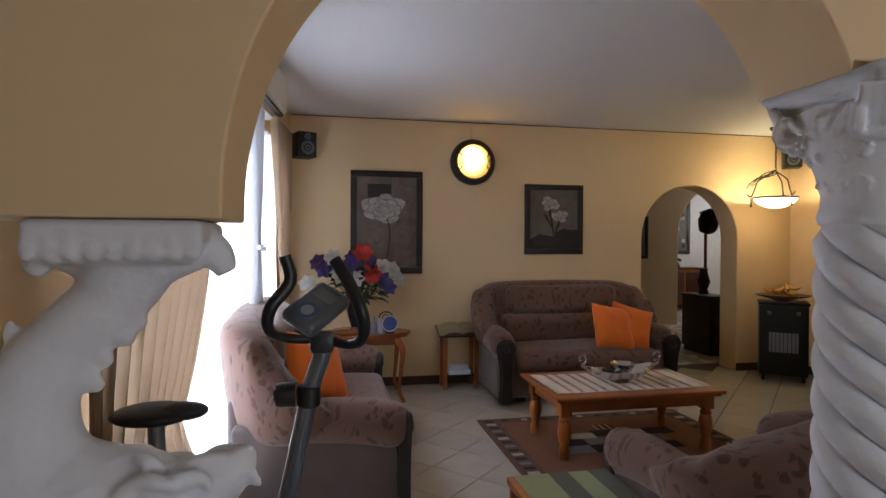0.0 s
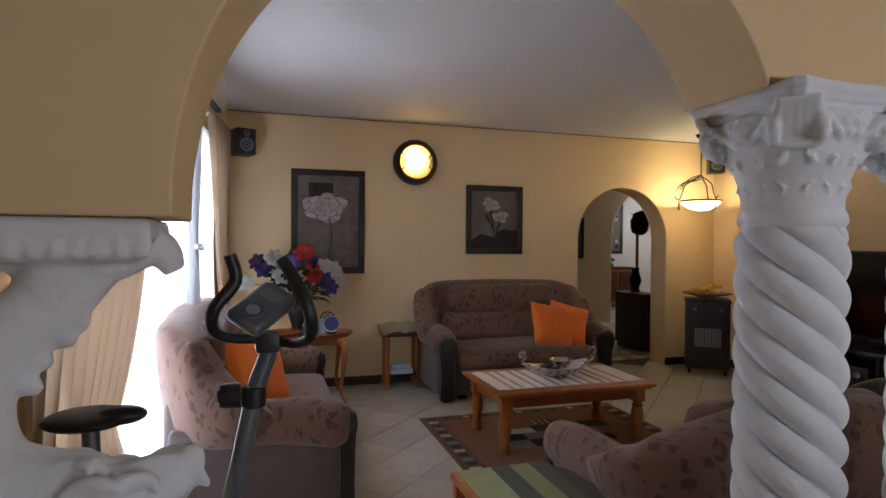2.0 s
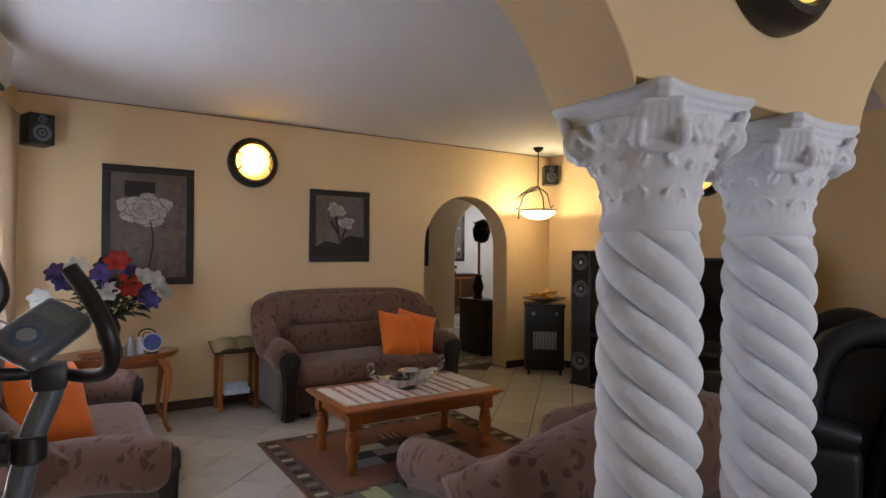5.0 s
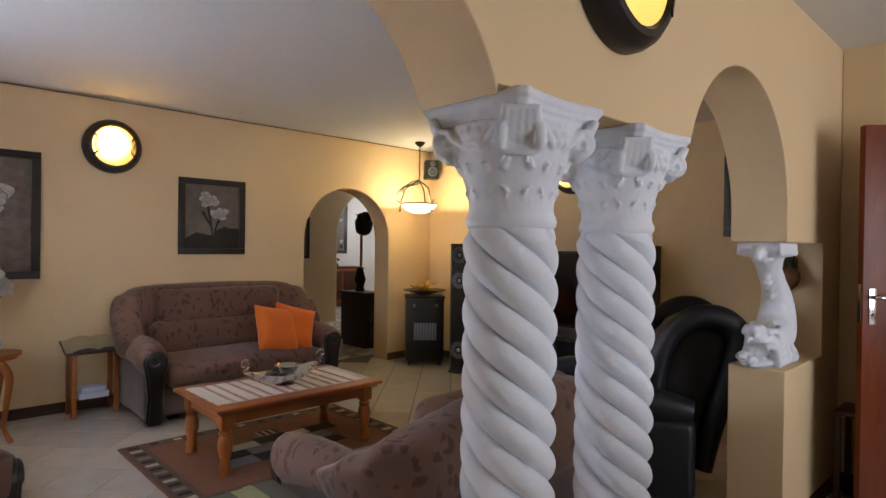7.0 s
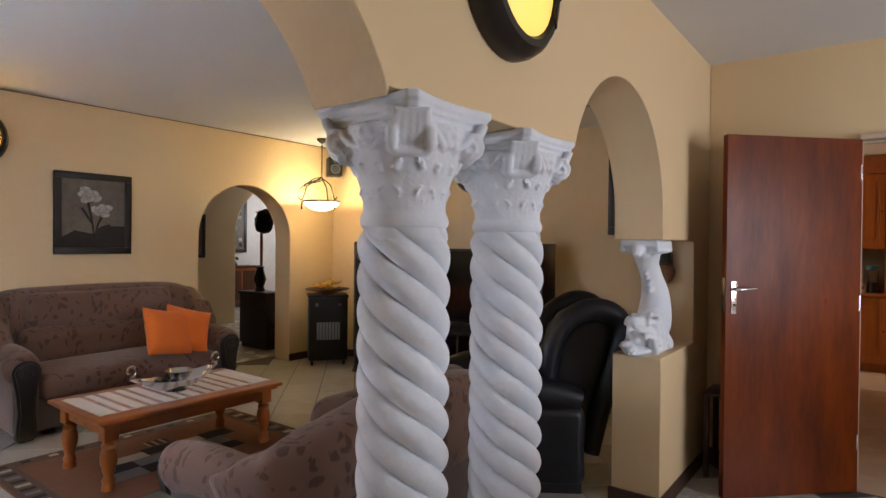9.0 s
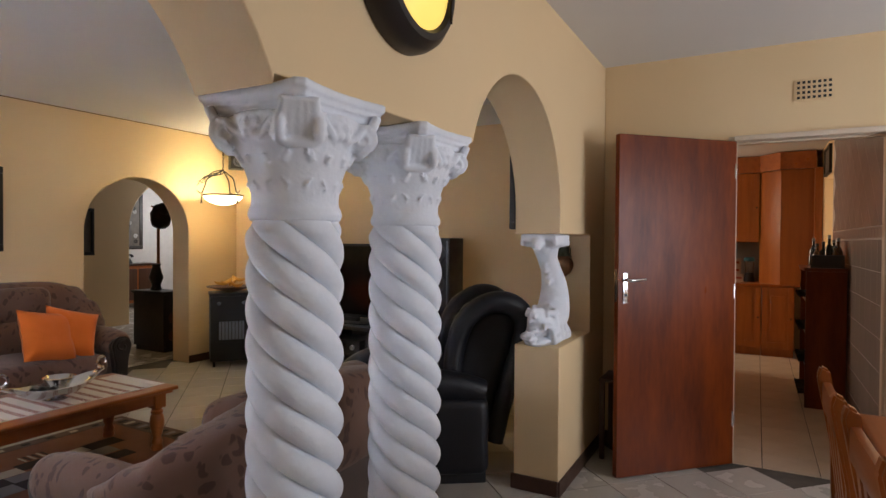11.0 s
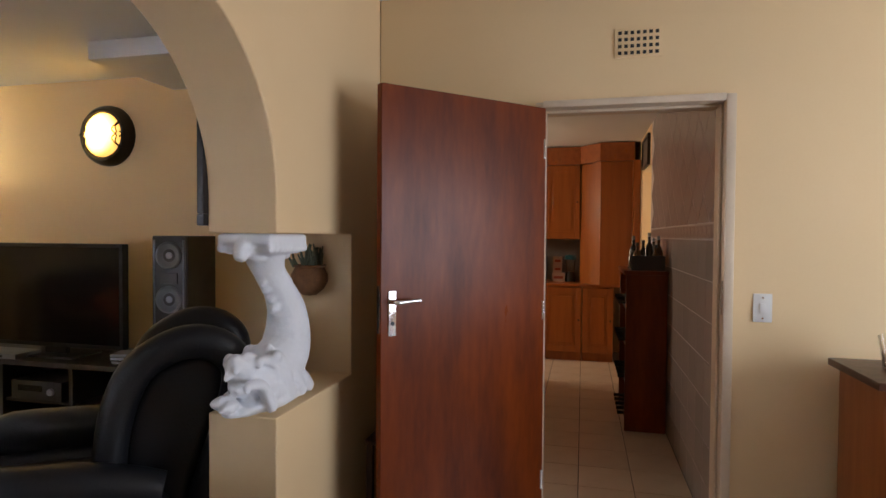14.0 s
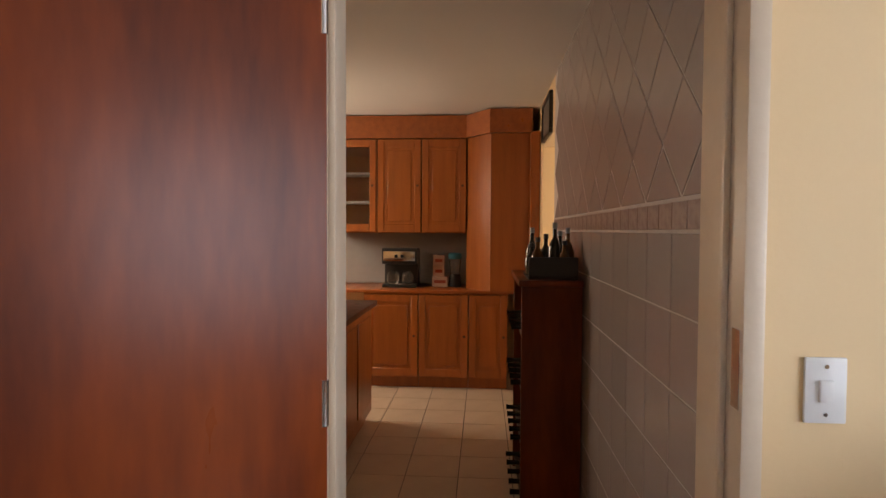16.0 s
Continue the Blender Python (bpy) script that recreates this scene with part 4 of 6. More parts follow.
def picture(at, turn, w, h, rim, label, kind):
    pc = thing("framed_drawing", label, "picture", at, turn)
    for nm, b in (("frame_rail", (-w / 2, w / 2, -0.03, 0, h / 2 - rim, h / 2)), ("frame_rail", (-w / 2, w / 2, -0.03, 0, -h / 2, -h / 2 + rim)),
                  ("frame_stile", (-w / 2, -w / 2 + rim, -0.029, 0, -h / 2 + rim, h / 2 - rim)), ("frame_stile", (w / 2 - rim, w / 2, -0.029, 0, -h / 2 + rim, h / 2 - rim))):
        part(nm, box(B(), *b, 0.006, 2), BLACKWOOD, pc)
    part("sheet", box(B(), -w / 2 + rim, w / 2 - rim, -0.0155, -0.004, -h / 2 + rim, h / 2 - rim), drawing("drawing_" + kind, len(kind) * 0.3, (0.22, 0.185, 0.15), (0.085, 0.066, 0.053)), pc)
    iw, ih = w / 2 - rim, h / 2 - rim
    if kind == "rose":
        bm = B()
        prism(bm, [(0.02, -ih), (iw, -ih), (iw, ih * 0.2), (iw * 0.75, ih), (iw * 0.4, ih), (iw * 0.2, ih * 0.3), (iw * 0.45, -ih * 0.3)], "xz", -0.0162, -0.0157)
        part("cloth_shape", bm, MIDTONE, pc)
        bm = B()
        prism(bm, [(-iw * 0.65, ih * 0.55), (iw * 0.15, ih * 0.55), (iw * 0.15, ih * 0.85), (-iw * 0.65, ih * 0.85)], "xz", -0.016, -0.0157)
        part("window_shape", bm, LINETONE, pc)
        bm = B()
        rose(bm, -0.04, ih * 0.30, 0.19, 0.4, 20)
        part("rose", bm, LIGHTTONE, pc, "pale drawn rose")
        bm = B()
        rose(bm, -0.04, ih * 0.30, 0.19, 0.4, 20, 1.1, 0.0003)
        part("rose_outline", bm, MIDTONE, pc, "charcoal lines round the petals")
        for pts in ([(-0.02, -0.04), (-0.14, -0.08), (-0.22, -0.05), (-0.12, -0.01)], [(0.03, -0.06), (0.13, -0.14), (0.20, -0.10), (0.12, -0.03)], [(0.02, -0.14), (-0.1, -0.22), (-0.16, -0.19), (-0.08, -0.13)]):
            bm = B()
            prism(bm, pts, "xz", -0.0168, -0.016)
            part("leaf", bm, MIDTONE, pc, "drawn leaf")
        bm = B()
        rose(bm, -iw * 0.55, -ih * 0.42, 0.07, 0.2, 10)
        part("rose", bm, MIDTONE, pc, "small drawn rose")
        bm = B()
        tube(bm, [(0.0, -0.016, 0.06), (0.03, -0.016, -0.12), (0.0, -0.016, -0.36)], 0.006, 6, 1, 4)
        part("stem", bm, LINETONE, pc)
    elif kind == "roses":
        bm = B()
        prism(bm, [(-iw, -ih), (iw, -ih), (iw, -ih * 0.35), (iw * 0.3, -ih * 0.35), (0, -ih * 0.6), (-iw * 0.6, -ih * 0.5), (-iw, -ih * 0.7)], "xz", -0.0162, -0.0157)
        part("ground_shape", bm, LINETONE, pc)
        for cx, cz, r in ((-0.05, 0.16, 0.085), (0.06, 0.03, 0.075)):
            bm = B()
            rose(bm, cx, cz, r * 1.15, cx * 9, 12)
            part("rose", bm, LIGHTTONE, pc, "pale drawn rose")
            bm = B()
            rose(bm, cx, cz, r * 1.15, cx * 9, 12, 1.13, 0.0003)
            part("rose_outline", bm, MIDTONE, pc, "charcoal lines round the petals")
            for d in (-1, 1):
                bm = B()
                prism(bm, [(cx + 0.02 * d, cz - r), (cx + 0.10 * d, cz - r * 1.5), (cx + 0.13 * d, cz - r * 0.9), (cx + 0.07 * d, cz - r * 0.7)], "xz", -0.0166, -0.016)
                part("leaf", bm, MIDTONE, pc, "drawn leaf")
        bm = B()
        for pts in (((-0.05, 0.1), (-0.02, -0.05), (0.0, -0.2)), ((0.06, -0.03), (0.03, -0.1), (0.01, -0.2)), ((-0.1, 0.05), (-0.05, -0.03), (0, -0.12)), ((0.13, -0.1), (0.06, -0.12), (0.01, -0.16))):
            tube(bm, [(x, -0.0162, z) for x, z in pts], [0.012, 0.008, 0.004], 6, 1, 4)
        part("stem", bm, LINETONE, pc)
    elif kind == "abstract":
        for i in range(26):
            rnd2 = random.Random(i)
            bm = B()
            petal_ring(bm, rnd2.uniform(-iw * 0.7, iw * 0.7), rnd2.uniform(-ih * 0.85, ih * 0.85), 0.05, i)
            part("motif", bm, LIGHTTONE if i % 3 else LINETONE, pc)
    return pc


picture((1.41, 6.222, 1.595), 0, 0.70, 1.0, 0.062, "large charcoal rose drawing in a black wooden frame", "rose")
picture((3.13, 6.222, 1.645), 0, 0.635, 0.715, 0.058, "charcoal drawing of two roses in a black frame", "roses")
picture((4.20, 1.807, 1.72), 180, 0.45, 0.50, 0.04, "dark framed picture on the back of the arcade", "plain")
picture((8.25, 11.9, 1.78), 0, 0.62, 1.2, 0.07, "tall framed black and white pattern print in the hall", "abstract")
picture((5.95, 9.6, 1.5), 0, 0.5, 0.72, 0.05, "dark framed picture on the hall wall", "plain")
picture((0.475, 5.85, 1.90), 84, 0.28, 0.34, 0.03, "small dark framed picture beside the patio door", "plain")
picture((0.475, 5.85, 1.35), 84, 0.28, 0.36, 0.03, "small dark framed picture below another one", "plain")


# ---------------------------------------------------------------- patio door and curtains
SK = math.degrees(math.atan(0.105))
pd = thing("patio_door", "white framed glass patio door behind sheer curtains", "patio door", (skew(2.6) - 0.14, 2.6, 0), 90 - SK)
tagged(pd, kind="structure")
for x in (0.0, 0.9, 1.8, 2.70):
    part("stile", box(B(), x, x + 0.06, -0.02, 0.02, 0, 2.12, 0.004, 1), PLASTIC_W, pd)
for z in (0.0, 2.06):
    part("rail", box(B(), 0, 2.76, -0.022, 0.022, z, z + 0.06, 0.004, 1), PLASTIC_W, pd)
for x in (0.06, 0.96, 1.86):
    gp = part("pane", box(B(), x, x + 0.84, -0.003, 0.003, 0.06, 2.06), PANE, pd)
    gp.visible_shadow = False


def curtain(name, label, material, y0, y1, z0, z1, off, waves, depth, shape):
    """A hanging cloth along the patio wall; shape(u, v) returns the narrowed place along it (0..1) for u at height v."""
    bm = B()

    def f(u, v):
        z = z0 + (z1 - z0) * v
        s, amp = shape(u, v)
        y = y0 + (y1 - y0) * s
        x = skew(y) + off + depth * amp * math.sin(u * waves * 2 * math.pi + 0.6 * math.sin(v * 5)) + 0.01 * noise.noise(Vector((u * 9, v * 4, 0)))
        return Vector((x, y, z))
    grid(bm, waves * 10, 26, f)
    bmesh.ops.solidify(bm, geom=bm.faces[:], thickness=0.002)
    return solo(name, bm, material, label, "curtain")


def straight(u, v):
    return u, 1.0


def tied(side, knot, width):
    """Full at the top, gathered at the knot's height, falling loosely below."""
    def f(u, v):
        d = (v - knot) / (1 - knot) if v > knot else (knot - v) / knot * 0.45
        k = width + (1 - width) * (max(0, d) ** 0.8)
        s = u * k if side < 0 else 1 - (1 - u) * k
        return s, 0.35 + 0.65 * k
    return f


curtain("sheer_curtain", "white translucent sheer curtain across the patio door", SHEER, 2.62, 5.32, 0.02, 2.2, 0.05, 26, 0.012, straight)
curtain("drape", "beige drape drawn aside beside the patio door", DRAPE, 2.30, 3.85, 0.02, 2.28, 0.13, 10, 0.035, tied(-1, 0.30, 0.42))
curtain("drape", "beige drape tied back at the far end", DRAPE, 4.75, 5.45, 0.02, 2.28, 0.13, 8, 0.03, tied(1, 0.34, 0.25))
mid = curtain("tied_sheer", "white sheer curtain gathered with a tie", cloth_sheer("grey_sheer_cloth", (0.76, 0.76, 0.77), 0.4), 4.10, 4.56, 0.02, 2.24, 0.12, 6, 0.03, lambda u, v: (0.5 + (u - 0.5) * (0.24 + 0.76 * min(1, abs(v - 0.62) * 1.6)), 0.8))
tie = solo("curtain_tie", tube(B(), [(0.05, -0.07, 0), (0.075, 0, -0.012), (0.05, 0.08, 0.0), (0.09, 0.16, 0.012), (0.1, 0.2, -0.04)], [0.016, 0.018, 0.018, 0.012, 0.005], 8, 1, 4), SHEER, "knotted white cloth curtain tie", "curtain tie", (skew(4.33) + 0.09, 4.33, 1.37))
rod = solo("curtain_rod", tube(B(), [(skew(2.2) + 0.12, 2.2, 2.27), (skew(5.5) + 0.12, 5.5, 2.27)], 0.014, 10), PLASTIC_W, "thin white curtain rod above the patio door", "curtain rod")

ac = thing("air_conditioner", "white wall air conditioner above the patio door", "air conditioner", (skew(4.5) + 0.01, 4.5, 2.28), 90 - SK)
bm = B()
prism(bm, [(0.0, 0.0), (-0.12, 0.0), (-0.19, 0.06), (-0.20, 0.27), (-0.17, 0.29), (0.0, 0.29)], "yz", -0.43, 0.43)
part("case", bm, PLASTIC_W, ac)
part("outlet_slot", box(B(), -0.38, 0.38, -0.171, -0.125, 0.012, 0.035), BLACKP, ac)

# ---------------------------------------------------------------- exercise bike
bike = thing("exercise_bike", "grey and black exercise bike with console and handlebars", "exercise bike", (0, 0, 0))
part("post", tube(B(), [(0.60, 2.36, 0.12), (0.735, 2.31, 0.66), (0.80, 2.30, 0.97), (0.835, 2.30, 1.08), (0.835, 2.30, 1.14)], 0.026, 14, 1, 5), GREYP, bike, "grey painted steel post")
part("clamp_knob", lathe(lathe(B(), [(0.001, -0.085), (0.032, -0.085), (0.036, -0.07), (0.036, -0.03), (0.001, -0.03)], 20, (0.79, 2.30, 0.965), "x"), [(0.001, -0.092), (0.018, -0.092), (0.018, -0.08), (0.001, -0.08)], 16, (0.79, 2.30, 0.965), "x"), BLACKP, bike, "black tension knob")
part("collar", lathe(B(), [(0.03, 0.93), (0.034, 0.935), (0.034, 0.985), (0.03, 0.99)], 18, (0.797, 2.30, 0)), BLACKP, bike)
for s, tip in ((-1, [(0.80, 2.27, 1.13), (0.735, 2.24, 1.14), (0.695, 2.2, 1.17), (0.70, 2.18, 1.23), (0.75, 2.2, 1.30), (0.735, 2.2, 1.37)]),
               (1, [(0.87, 2.27, 1.12), (0.915, 2.22, 1.12), (0.945, 2.16, 1.15), (0.94, 2.13, 1.22), (0.905, 2.16, 1.30), (0.868, 2.18, 1.36)])):
    part("handlebar", tube(B(), tip, [0.014, 0.014, 0.016, 0.018, 0.018, 0.017], 12, 1, 5), BLACKP, bike, "black foam handlebar")
part("stem_clamp", box(B(), 0.80, 0.868, 2.24, 2.31, 1.09, 1.15, 0.015), BLACKP, bike)
con = part("console", box(B(), -0.058, 0.058, -0.024, 0.022, -0.078, 0.09, 0.022, 4), GREYP, bike, "grey console housing")
con.matrix_basis = pose(0.815, 2.245, 1.215, -50, 0, 0) @ pose(0, 0, 0, 0, 42, 0)
face = part("display", box(B(), -0.036, 0.036, -0.0245, -0.02, 0.025, 0.065, 0.002, 1), flat("lcd_grey", (0.17, 0.21, 0.20), 0.3), con, "grey display")
part("dial", lathe(B(), [(0.001, -0.026), (0.03, -0.026), (0.036, -0.021), (0.001, -0.021)], 24, (0, 0, -0.03), "y"), flat("dial_blue", (0.07, 0.11, 0.19), 0.35), con, "round blue dial")
part("dial_ring", lathe(B(), [(0.012, -0.028), (0.018, -0.028), (0.018, -0.0255), (0.012, -0.0255)], 20, (0, 0, -0.03), "y"), SILVERP, con)
bm = B()
ball(bm, (0.345, 2.42, 0.895), 0.12, (1.0, 0.85, 0.24), 3)
ball(bm, (0.43, 2.40, 0.905), 0.07, (1.05, 0.6, 0.40), 3)
part("saddle", bm, LEATHER, bike, "black padded saddle")
part("seat_post", tube(B(), [(0.35, 2.42, 0.88), (0.37, 2.41, 0.5), (0.40, 2.40, 0.3)], 0.024, 12), GREYP, bike)
part("flywheel_cover", lathe(B(), [(0.02, -0.06), (0.20, -0.055), (0.23, 0), (0.20, 0.055), (0.02, 0.06)], 32, (0.58, 2.36, 0.34), "y"), GREYP, bike)
part("frame_bar", tube(B(), [(0.40, 2.40, 0.3), (0.58, 2.36, 0.22), (0.66, 2.34, 0.2)], 0.03, 12), GREYP, bike)
for x in (0.28, 0.78):
    part("floor_bar", tube(B(), [(x, 2.14, 0.03), (x, 2.62, 0.03)], 0.03, 12), BLACKP, bike)
part("base_bar", tube(B(), [(0.28, 2.4, 0.045), (0.78, 2.36, 0.045)], 0.026, 10), GREYP, bike)
part("base_post", tube(B(), [(0.58, 2.37, 0.05), (0.58, 2.36, 0.2)], 0.03, 10), GREYP, bike)

# ---------------------------------------------------------------- corner table with flowers
tb = thing("side_table", "small brown wooden side table with curved legs", "side table", (1.15, 5.83, 0))
bm = B()
pts = [(0.42 * math.cos(a) * (1 + 0.06 * math.cos(4 * a)), 0.29 * math.sin(a) * (1 + 0.05 * math.cos(4 * a))) for a in [2 * math.pi * i / 40 for i in range(40)]]
prism(bm, pts, "xy", 0.575, 0.60)
prism(bm, [(x * 0.95, y * 0.95) for x, y in pts], "xy", 0.555, 0.575)
part("tabletop", bm, PINE_H, tb)
part("apron", box(B(), -0.31, 0.31, -0.19, 0.19, 0.50, 0.556, 0.006), PINE_H, tb)
for x in (-1, 1):
    for y in (-1, 1):
        part("leg", tube(B(), [(x * 0.30, y * 0.18, 0.55), (x * 0.345, y * 0.21, 0.45), (x * 0.33, y * 0.20, 0.25), (x * 0.32, y * 0.195, 0.1), (x * 0.36, y * 0.22, 0.0)], [0.03, 0.027, 0.018, 0.014, 0.018], 10, 1, 5), PINE, tb)

vase = thing("flower_vase", "dark vase of red, white and purple artificial lilies", "flower arrangement", (1.10, 5.80, 0.60))
part("vase", lathe(B(), [(0.05, 0), (0.06, 0.01), (0.045, 0.05), (0.075, 0.14), (0.085, 0.2), (0.06, 0.27), (0.07, 0.30), (0.062, 0.30), (0.05, 0.26), (0.01, 0.24)], 28), flat("dark_glaze", (0.03, 0.035, 0.04), 0.2), vase, "dark glazed vase")
FLW = {"red": flat("red_petal", (0.55, 0.035, 0.02), 0.6), "white": flat("white_petal", (0.70, 0.69, 0.64), 0.6), "purple": flat("purple_petal", (0.11, 0.075, 0.30), 0.6), "dark": flat("plum_petal", (0.075, 0.03, 0.09), 0.6)}
rnd = random.Random(21)


def lily(c, r, colour, face):
    bm = B()
    q = Vector(face).normalized().to_track_quat("Z", "Y").to_matrix().to_4x4()
    for k in range(6):
        b2 = B()

        def petal(u, v):
            w = 0.36 * r * math.sin(min(1, v * 0.96 + 0.04) * math.pi) ** 0.7
            return Vector((v * r, (u - 0.5) * 2 * w, 0.35 * r * math.sin(v * 2.2) - 0.05 * r * abs(2 * u - 1)))
        grid(b2, 2, 5, petal)
        bmesh.ops.solidify(b2, geom=b2.faces[:], thickness=0.002)
        join(bm, b2, Matrix.Translation(c) @ q @ Matrix.Rotation(k * math.pi / 3, 4, "Z"))
    part("lily", bm, FLW[colour], vase, colour + " lily" if colour != "dark" else "plum lily")


blooms = [(-0.33, -0.05, 0.62, "dark"), (-0.20, -0.10, 0.66, "white"), (0.05, -0.14, 0.70, "red"), (-0.14, -0.16, 0.50, "white"), (0.12, -0.14, 0.52, "red"), (-0.08, -0.12, 0.56, "purple"), (0.22, -0.1, 0.46, "purple"),
          (0.30, -0.1, 0.56, "white"), (0.22, -0.06, 0.58, "white"), (0.36, -0.06, 0.47, "white"), (-0.42, -0.1, 0.44, "white"), (0.0, -0.12, 0.48, "white"), (-0.28, -0.08, 0.56, "purple"), (0.14, 0.05, 0.6, "purple"),
          (-0.02, 0.1, 0.66, "dark"), (-0.2, 0.1, 0.56, "white"), (-0.05, -0.15, 0.62, "purple"), (0.27, -0.1, 0.40, "purple")]
for x, y, z, c in blooms:
    lily(Vector((x, y, z)), 0.085 if c != "red" else 0.1, c, (x * 1.2 + rnd.uniform(-.3, .3), -0.9, 0.45 + rnd.uniform(-.3, .3)))
    part("stem", tube(B(), [(0, 0, 0.24), (x * 0.5, y * 0.6, 0.36 + 0.1 * z), (x, y, z)], 0.004, 5, 1, 3), GREEN, vase)
bm = B()
for i in range(130):
    a, q, z = rnd.uniform(0, 6.28), rnd.uniform(0.05, 0.27), rnd.uniform(0.28, 0.58)
    b2 = B()
    L = rnd.uniform(0.07, 0.13)
    grid(b2, 2, 4, lambda u, v: Vector((v * L, (u - 0.5) * 0.045 * math.sin(min(1, v + 0.08) * 3.0), 0.02 * math.sin(v * 3) - 0.008 * abs(2 * u - 1))))
    bmesh.ops.solidify(b2, geom=b2.faces[:], thickness=0.0015)
    join(bm, b2, Matrix.Translation((q * math.cos(a), q * math.sin(a) * 0.7, z)) @ Euler((rnd.uniform(-1, 1), rnd.uniform(-0.8, 0.8), a)).to_matrix().to_4x4())
tagged(part("foliage", bm, GREEN, vase, "dark green leaves"), kind="stuff")

# ornaments on the corner table
pl = thing("display_plate", "small blue and white plate on a stand", "plate", (1.385, 5.66, 0.60))
part("stand", box(B(), -0.04, 0.04, -0.02, 0.03, 0, 0.02, 0.004), DWOOD, pl)
part("plate", lathe(B(), [(0.001, -0.012), (0.045, -0.012), (0.072, -0.018), (0.072, -0.012), (0.04, -0.004), (0.001, -0.004)], 28, (0, 0, 0.09), "y"), flat("white_glaze", (0.62, 0.64, 0.70), 0.2), pl)
part("ring", lathe(B(), [(0.048, -0.0135), (0.062, -0.0175), (0.062, -0.0165), (0.048, -0.0125)], 28, (0, 0, 0.09), "y"), flat("blue_glaze", (0.06, 0.08, 0.24), 0.2), pl)
part("centre", lathe(B(), [(0.001, -0.0145), (0.022, -0.0145), (0.022, -0.0118), (0.001, -0.0118)], 20, (0, 0, 0.09), "y"), flat("blue_glaze_dark", (0.06, 0.08, 0.24), 0.2), pl)
wv = solo("wire_ornament", tube(tube(B(), [(0.06 * math.cos(a), 0, 0.13 + 0.05 * math.sin(a)) for a in [k * 0.45 for k in range(15)]], 0.006, 6), [(0.03 * math.cos(a), 0, 0.13 + 0.025 * math.sin(a)) for a in [k * 0.6 for k in range(11)]], 0.004, 6), IRON, "dark twisted wire ornament", "ornament", (1.36, 5.76, 0.60))
for x, y, w, h, m, lab in ((1.24, 5.66, 0.07, 0.15, SILVERP, "small silver photo frame"), (1.16, 5.62, 0.06, 0.12, GREEN, "small green glass bottle"), (1.30, 5.70, 0.06, 0.13, BLUEW, "small pale blue glass jar")):
    o = solo("ornament", lathe(B(), [(w * 0.5, 0), (w * 0.55, h * 0.1), (w * 0.5, h * 0.55), (w * 0.25, h * 0.75), (w * 0.22, h * 0.95), (w * 0.3, h)], 18), m, lab + " on the side table", "ornament", (x, y, 0.60))
part_tray = solo("wooden_tray", lathe(B(), [(0.08, 0), (0.10, 0.004), (0.13, 0.03), (0.122, 0.032), (0.09, 0.012), (0.01, 0.01)], 26), PINE_H, "shallow turned wooden tray", "tray", (1.02, 5.64, 0.60))

# small table with an open book
bt = thing("book_stand_table", "small wooden table with a lower shelf", "side table", (2.10, 6.06, 0))
part("tabletop", box(B(), -0.19, 0.19, -0.12, 0.13, 0.50, 0.52, 0.004), DWOOD, bt)
part("shelf", box(B(), -0.145, 0.145, -0.09, 0.10, 0.12, 0.135, 0.003), DWOOD, bt)
for x in (-1, 1):
    for y in (-1, 1):
        part("leg", box(B(), x * 0.15 - 0.018, x * 0.15 + 0.018, y * 0.095 - 0.014, y * 0.095 + 0.018, 0, 0.5, 0.004), PINE, bt)
bo = thing("open_book", "large open book with yellowed pages", "book", (2.10, 6.04, 0.52), -2)
bo.matrix_basis = pose(2.10, 6.02, 0.555, 14, 0, -2)
part("cover", box(B(), -0.225, 0.225, -0.15, 0.14, 0, 0.006, 0.002, 1), DWOOD, bo)
for s in (-1, 1):
    bm = B()
    def page(u, v, s=s):
        return Vector((s * 0.215 * u, -0.14 + 0.27 * v, 0.008 + 0.035 * math.sin(min(1, u * 1.15 + 0.05) * math.pi) ** 0.6 * (1 - 0.35 * u)))
    grid(bm, 12, 2, page)
    bmesh.ops.solidify(bm, geom=bm.faces[:], thickness=0.012)
    part("pages", bm, PAPER, bo)
    bm = B()
    for i in range(8):
        box(bm, min(s * 0.04, s * 0.19), max(s * 0.04, s * 0.19), -0.10 + i * 0.026, -0.095 + i * 0.026, 0.041, 0.0425)
mg = solo("paper_stack", box(box(B(), -0.11, 0.10, -0.07, 0.07, 0, 0.05, 0.004), -0.09, 0.08, -0.05, 0.06, 0.05, 0.085, 0.004), BLUEW, "stack of pale blue and white papers on the shelf", "papers", (2.10, 6.05, 0.135))

# low table with a green cloth
st = thing("low_table", "low wooden table with a green and grey striped cloth", "side table", (1.79, 2.63, 0))
part("tabletop", box(B(), -0.22, 0.22, -0.21, 0.21, 0.42, 0.45, 0.006), PINE_H, st)
for x in (-1, 1):
    for y in (-1, 1):
        part("leg", box(B(), x * 0.19 - 0.02, x * 0.19 + 0.02, y * 0.18 - 0.02, y * 0.18 + 0.02, 0, 0.42, 0.004), PINE, st)
cl = thing("table_cloth", "pale green cloth with grey stripes", "cloth", (1.79, 2.63, 0.45))
part("cloth", box(B(), -0.19, 0.205, -0.20, 0.20, 0, 0.004, 0.001, 1), flat("pale_green_cloth", (0.33, 0.36, 0.19), 0.95), cl)
for x in (-0.045, 0.13):
    part("stripe", box(B(), x, x + 0.085, -0.20, 0.20, 0.0038, 0.005), flat("grey_green_cloth", (0.13, 0.135, 0.105), 0.95), cl)

